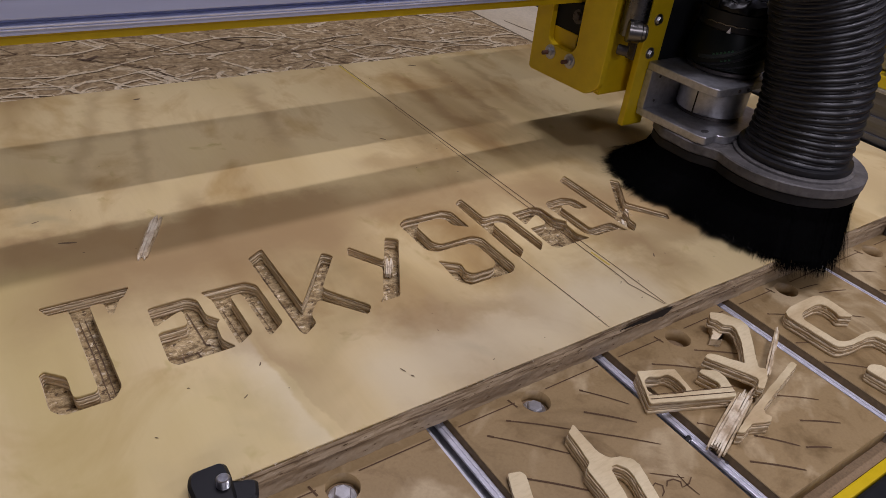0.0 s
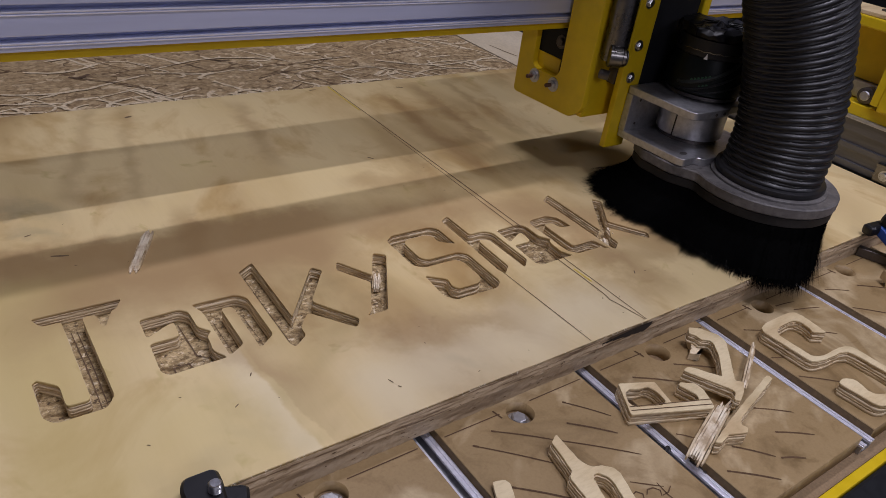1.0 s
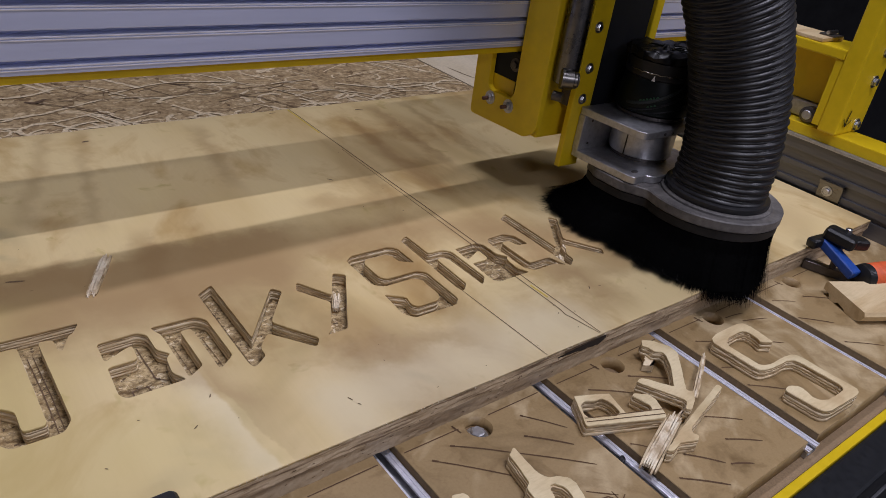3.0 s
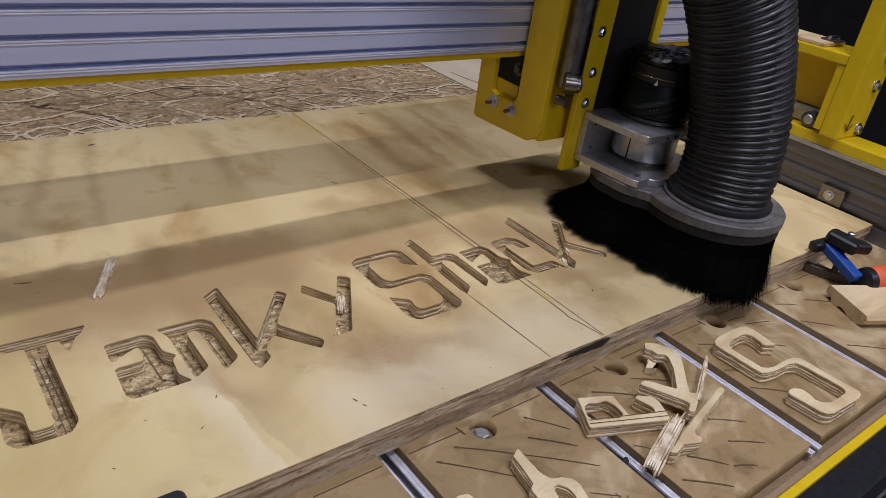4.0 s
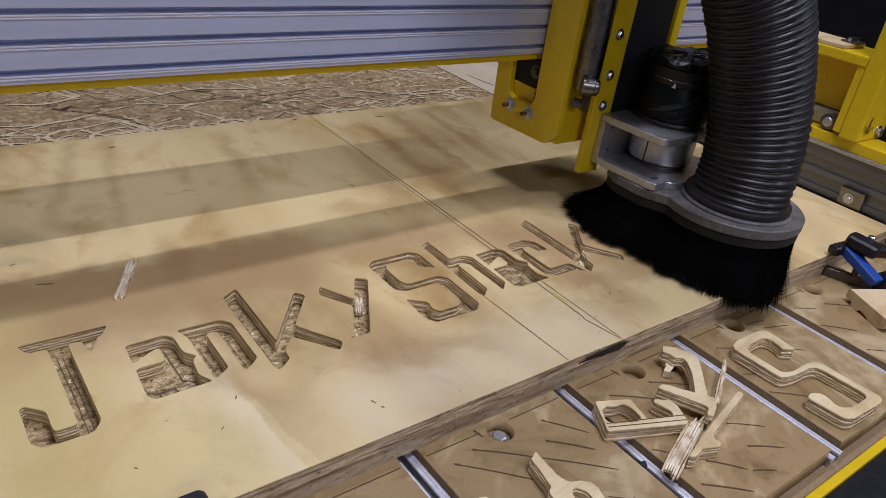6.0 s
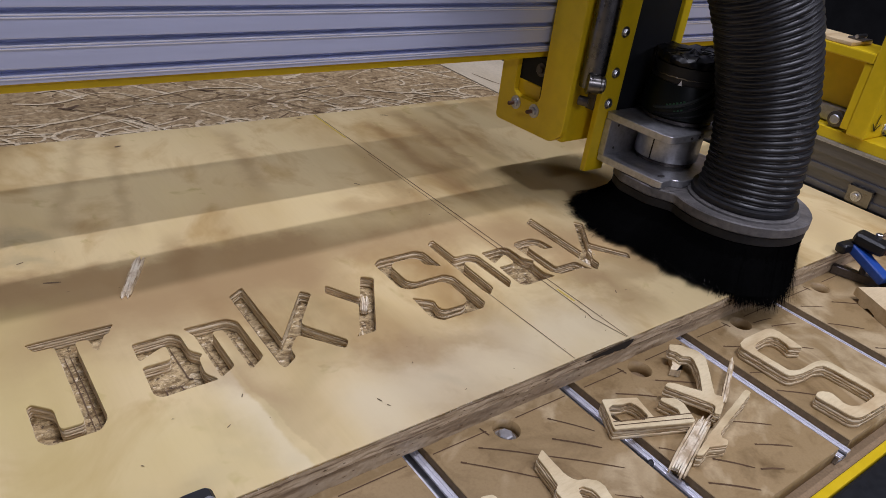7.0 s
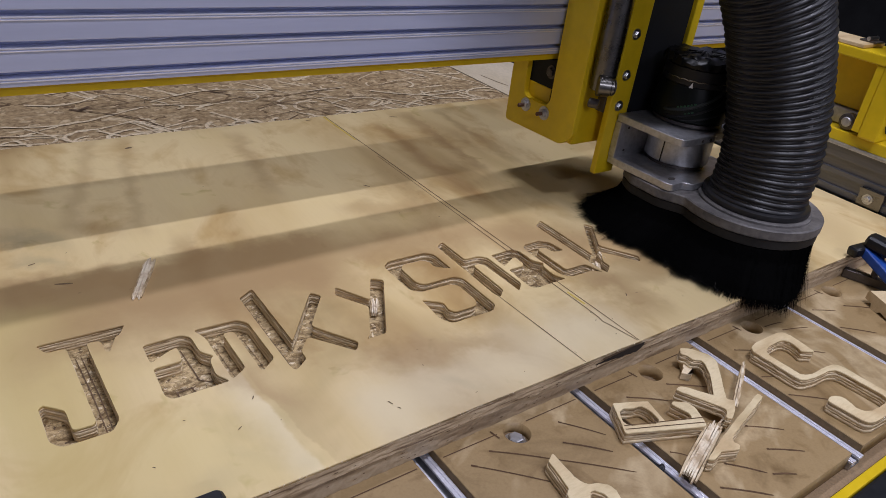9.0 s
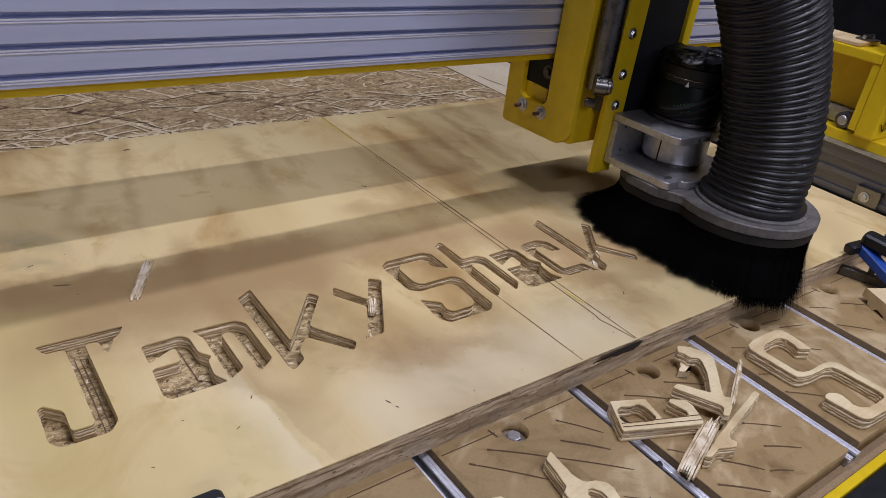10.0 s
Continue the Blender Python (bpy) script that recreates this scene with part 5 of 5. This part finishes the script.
me.from_pydata(verts, [], faces)
bm = bmesh.new()
bm.from_mesh(me)
tagged(part("dusty_bristles", bm, DUSTY, shoe, "bristle tips pale with sawdust"), kind="stuff")

hose = thing("dust_hose", (HOSE_X, HOSE_Y, 0.064), "thick black ribbed dust extraction hose", "hose", shift=HEAD)
CTRL = [Vector(v) for v in ((HOSE_X, HOSE_Y, 0.062), (0.2685, 0.082, 0.12), (0.2605, 0.094, 0.19), (0.232, 0.112, 0.275), (0.180, 0.14, 0.37), (0.10, 0.17, 0.48), (0.05, 0.18, 0.62), (0.04, 0.18, 0.80))]


def along(t):
    """A smooth curve through the hose's stations, t from 0 to 1."""
    u = t * (len(CTRL) - 1)
    i = min(int(u), len(CTRL) - 2)
    f = u - i
    p0, p1, p2, p3 = CTRL[max(i - 1, 0)], CTRL[i], CTRL[i + 1], CTRL[min(i + 2, len(CTRL) - 1)]
    return 0.5 * ((2 * p1) + (p2 - p0) * f + (2 * p0 - 5 * p1 + 4 * p2 - p3) * f * f + (3 * p1 - p0 - 3 * p2 + p3) * f ** 3)


HR, RIB_PITCH, RIB_STEPS, RIB_SEG = 0.0505, 0.0079, 9, 56
fine = [along(i / 500) for i in range(501)]
lens = [0.0]
for a, b in zip(fine, fine[1:]):
    lens.append(lens[-1] + (b - a).length)
rings = int(lens[-1] / RIB_PITCH * RIB_STEPS)
verts, faces = [], []
wob = random.Random(3)
swell = [wob.uniform(0.75, 1.15) for _ in range(200)]
for i in range(rings + 1):
    s = lens[-1] * i / rings
    t = float(np.interp(s, lens, [j / 500 for j in range(501)]))
    c = along(t)
    d = (along(min(1.0, t + 0.004)) - along(max(0.0, t - 0.004))).normalized()
    e1 = (Vector((1, 0.3, 0)) - d * Vector((1, 0.3, 0)).dot(d)).normalized()
    e2 = d.cross(e1)
    base = HR + 0.0036 * math.exp(-s / 0.008)
    for k in range(RIB_SEG):
        ang = 2 * math.pi * k / RIB_SEG
        u = s / RIB_PITCH - k / RIB_SEG
        g = u - math.floor(u)
        ridge = math.sin(math.pi * min(1.0, g / 0.62)) ** 0.7 if g < 0.62 else 0.0
        lip = 0.35 * math.sin(math.pi * (g - 0.68) / 0.26) if 0.68 < g < 0.94 else 0.0
        r = base + 0.0023 * (ridge * swell[int(u) % 200] + lip)
        verts.append(tuple(c + r * (e1 * math.cos(ang) + e2 * math.sin(ang))))
for i in range(rings):
    for k in range(RIB_SEG):
        a, b = i * RIB_SEG + k, i * RIB_SEG + (k + 1) % RIB_SEG
        faces.append((a, b, b + RIB_SEG, a + RIB_SEG))
me = bpy.data.meshes.new("hose_wall")
me.from_pydata(verts, [], faces)
bm = bmesh.new()
bm.from_mesh(me)
bpy.data.meshes.remove(me)
part("ribbed_wall", bm, HOSE, hose, "wire-wound ribbed hose wall", True)
part("cuff", lathe([(0.0575, 0.0637), (0.0585, 0.0655), (0.0580, 0.0695), (0.0560, 0.0705)], (HOSE_X, HOSE_Y, 0), (0, 0, 1), 56), HOSE, hose, "black hose cuff", True)

# ---- clamps and scraps on the bed ----
clamp = thing("bar_clamp", (0.40, -0.03, TOP), "blue and black bar clamp with orange grip holding the sheet", "clamp")
part("bar", bar_between((0.386, 0.000, TOP + 0.006), (0.410, -0.062, TOP + 0.006), 0.009, 0.011, 0.001), STEEL_DARK, clamp, "dark steel bar")
part("upright", bar_between((0.398, -0.030, TOP + 0.010), (0.404, -0.026, 0.014), 0.006, 0.008, 0.001), STEEL_DARK, clamp, "thin dark upright")
part("pad", bar_between((0.374, -0.003, 0.0085), (0.400, -0.010, 0.0125), 0.014, 0.013, 0.005), BLACK, clamp, "black rubber pad")
part("arm", bar_between((0.394, -0.008, 0.012), (0.386, -0.060, -0.008), 0.016, 0.012, 0.003), BLUE, clamp, "blue plastic arm")
part("handle", bar_between((0.397, -0.006, 0.024), (0.402, -0.044, 0.020), 0.024, 0.016, 0.007), BLACK, clamp, "black winged handle")
part("handle_knuckle", bar_between((0.398, -0.034, 0.021), (0.424, -0.044, 0.018), 0.019, 0.014, 0.006), BLACK, clamp, "black handle wing")
part("pin", lathe([(0.004, 0), (0.004, 0.006), (0.003, 0.007)], (0.404, -0.028, 0.028), (0, 0, 1), 16), STEEL, clamp, "small steel pin", True)
grip = part("grip", lathe([(0.0135, 0.0), (0.0158, 0.003), (0.0165, 0.03), (0.0158, 0.09), (0.012, 0.096)], (0.405, -0.0655, TOP + 0.0170), (0.95, -0.31, 0.0), 32), ORANGE, clamp, "orange red grip", True)
part("grip_cap", lathe([(0.011, -0.012), (0.0150, -0.009), (0.0162, 0.0), (0.0135, 0.003)], (0.405, -0.0655, TOP + 0.0170), (0.95, -0.31, 0.0), 32), BLACK, grip, "black grip cap", True)

mould = thing("wood_moulding_offcut", (0.37, -0.10, TOP), "pale wooden moulding offcut lying on the bed", "offcut")
prof = [(0, 0.006), (0.010, 0.0055), (0.012, 0.0003), (0.022, 0.0003), (0.026, 0.004), (0.036, 0.0025), (0.040, 0.0003), (0.055, 0.0003), (0.062, 0.004), (0.066, 0.012), (0.063, 0.016), (0.002, 0.017), (0, 0.014)]
bm = prism(prof, 0, 0.13, 0)
turned(bm, Matrix.Translation((0.347, -0.047, TOP)) @ Matrix.Rotation(radians(-116), 4, "Z") @ Matrix(((1, 0, 0, 0), (0, 0, 1, 0), (0, 1, 0, 0), (0, 0, 0, 1))))
part("strip", bm, PINE, mould)

knob = thing("clamp_knob", (-0.39, -0.003, 0), "black star knob on a threaded zinc bolt", "clamp knob")
body = rounded([(-0.4045, 0.004), (-0.3875, 0.004), (-0.3845, 0.001), (-0.3845, -0.007), (-0.388, -0.030), (-0.398, -0.033), (-0.4085, -0.024), (-0.4085, -0.004)], 0.004, 4)
grip = part("grip", prism(body, 0.0005, 0.0165, 0.0020), BLACK, knob, "black plastic winged grip", True)
wing = rounded([(-0.3895, -0.008), (-0.383, -0.0115), (-0.3755, -0.0135), (-0.3725, -0.017), (-0.376, -0.0275), (-0.3895, -0.0295)], 0.003, 4)
part("wing", prism(wing, 0.0010, 0.0145, 0.0018), BLACK, grip, "", True)
bm = lathe([(0.0035, 0.0), (0.0035, 0.0245), (0.003, 0.026)], (-0.391, -0.0135, -0.003), (0, 0, 1), 20)
stud = part("stud", bm, STEEL, knob, "threaded zinc stud", True)
for i in range(6):
    part("thread", lathe([(0.0034, 0), (0.0041, 0.0006), (0.0034, 0.0012)], (-0.391, -0.0135, 0.0135 + i * 0.0015), (0, 0, 1), 20), STEEL, stud, "", True)
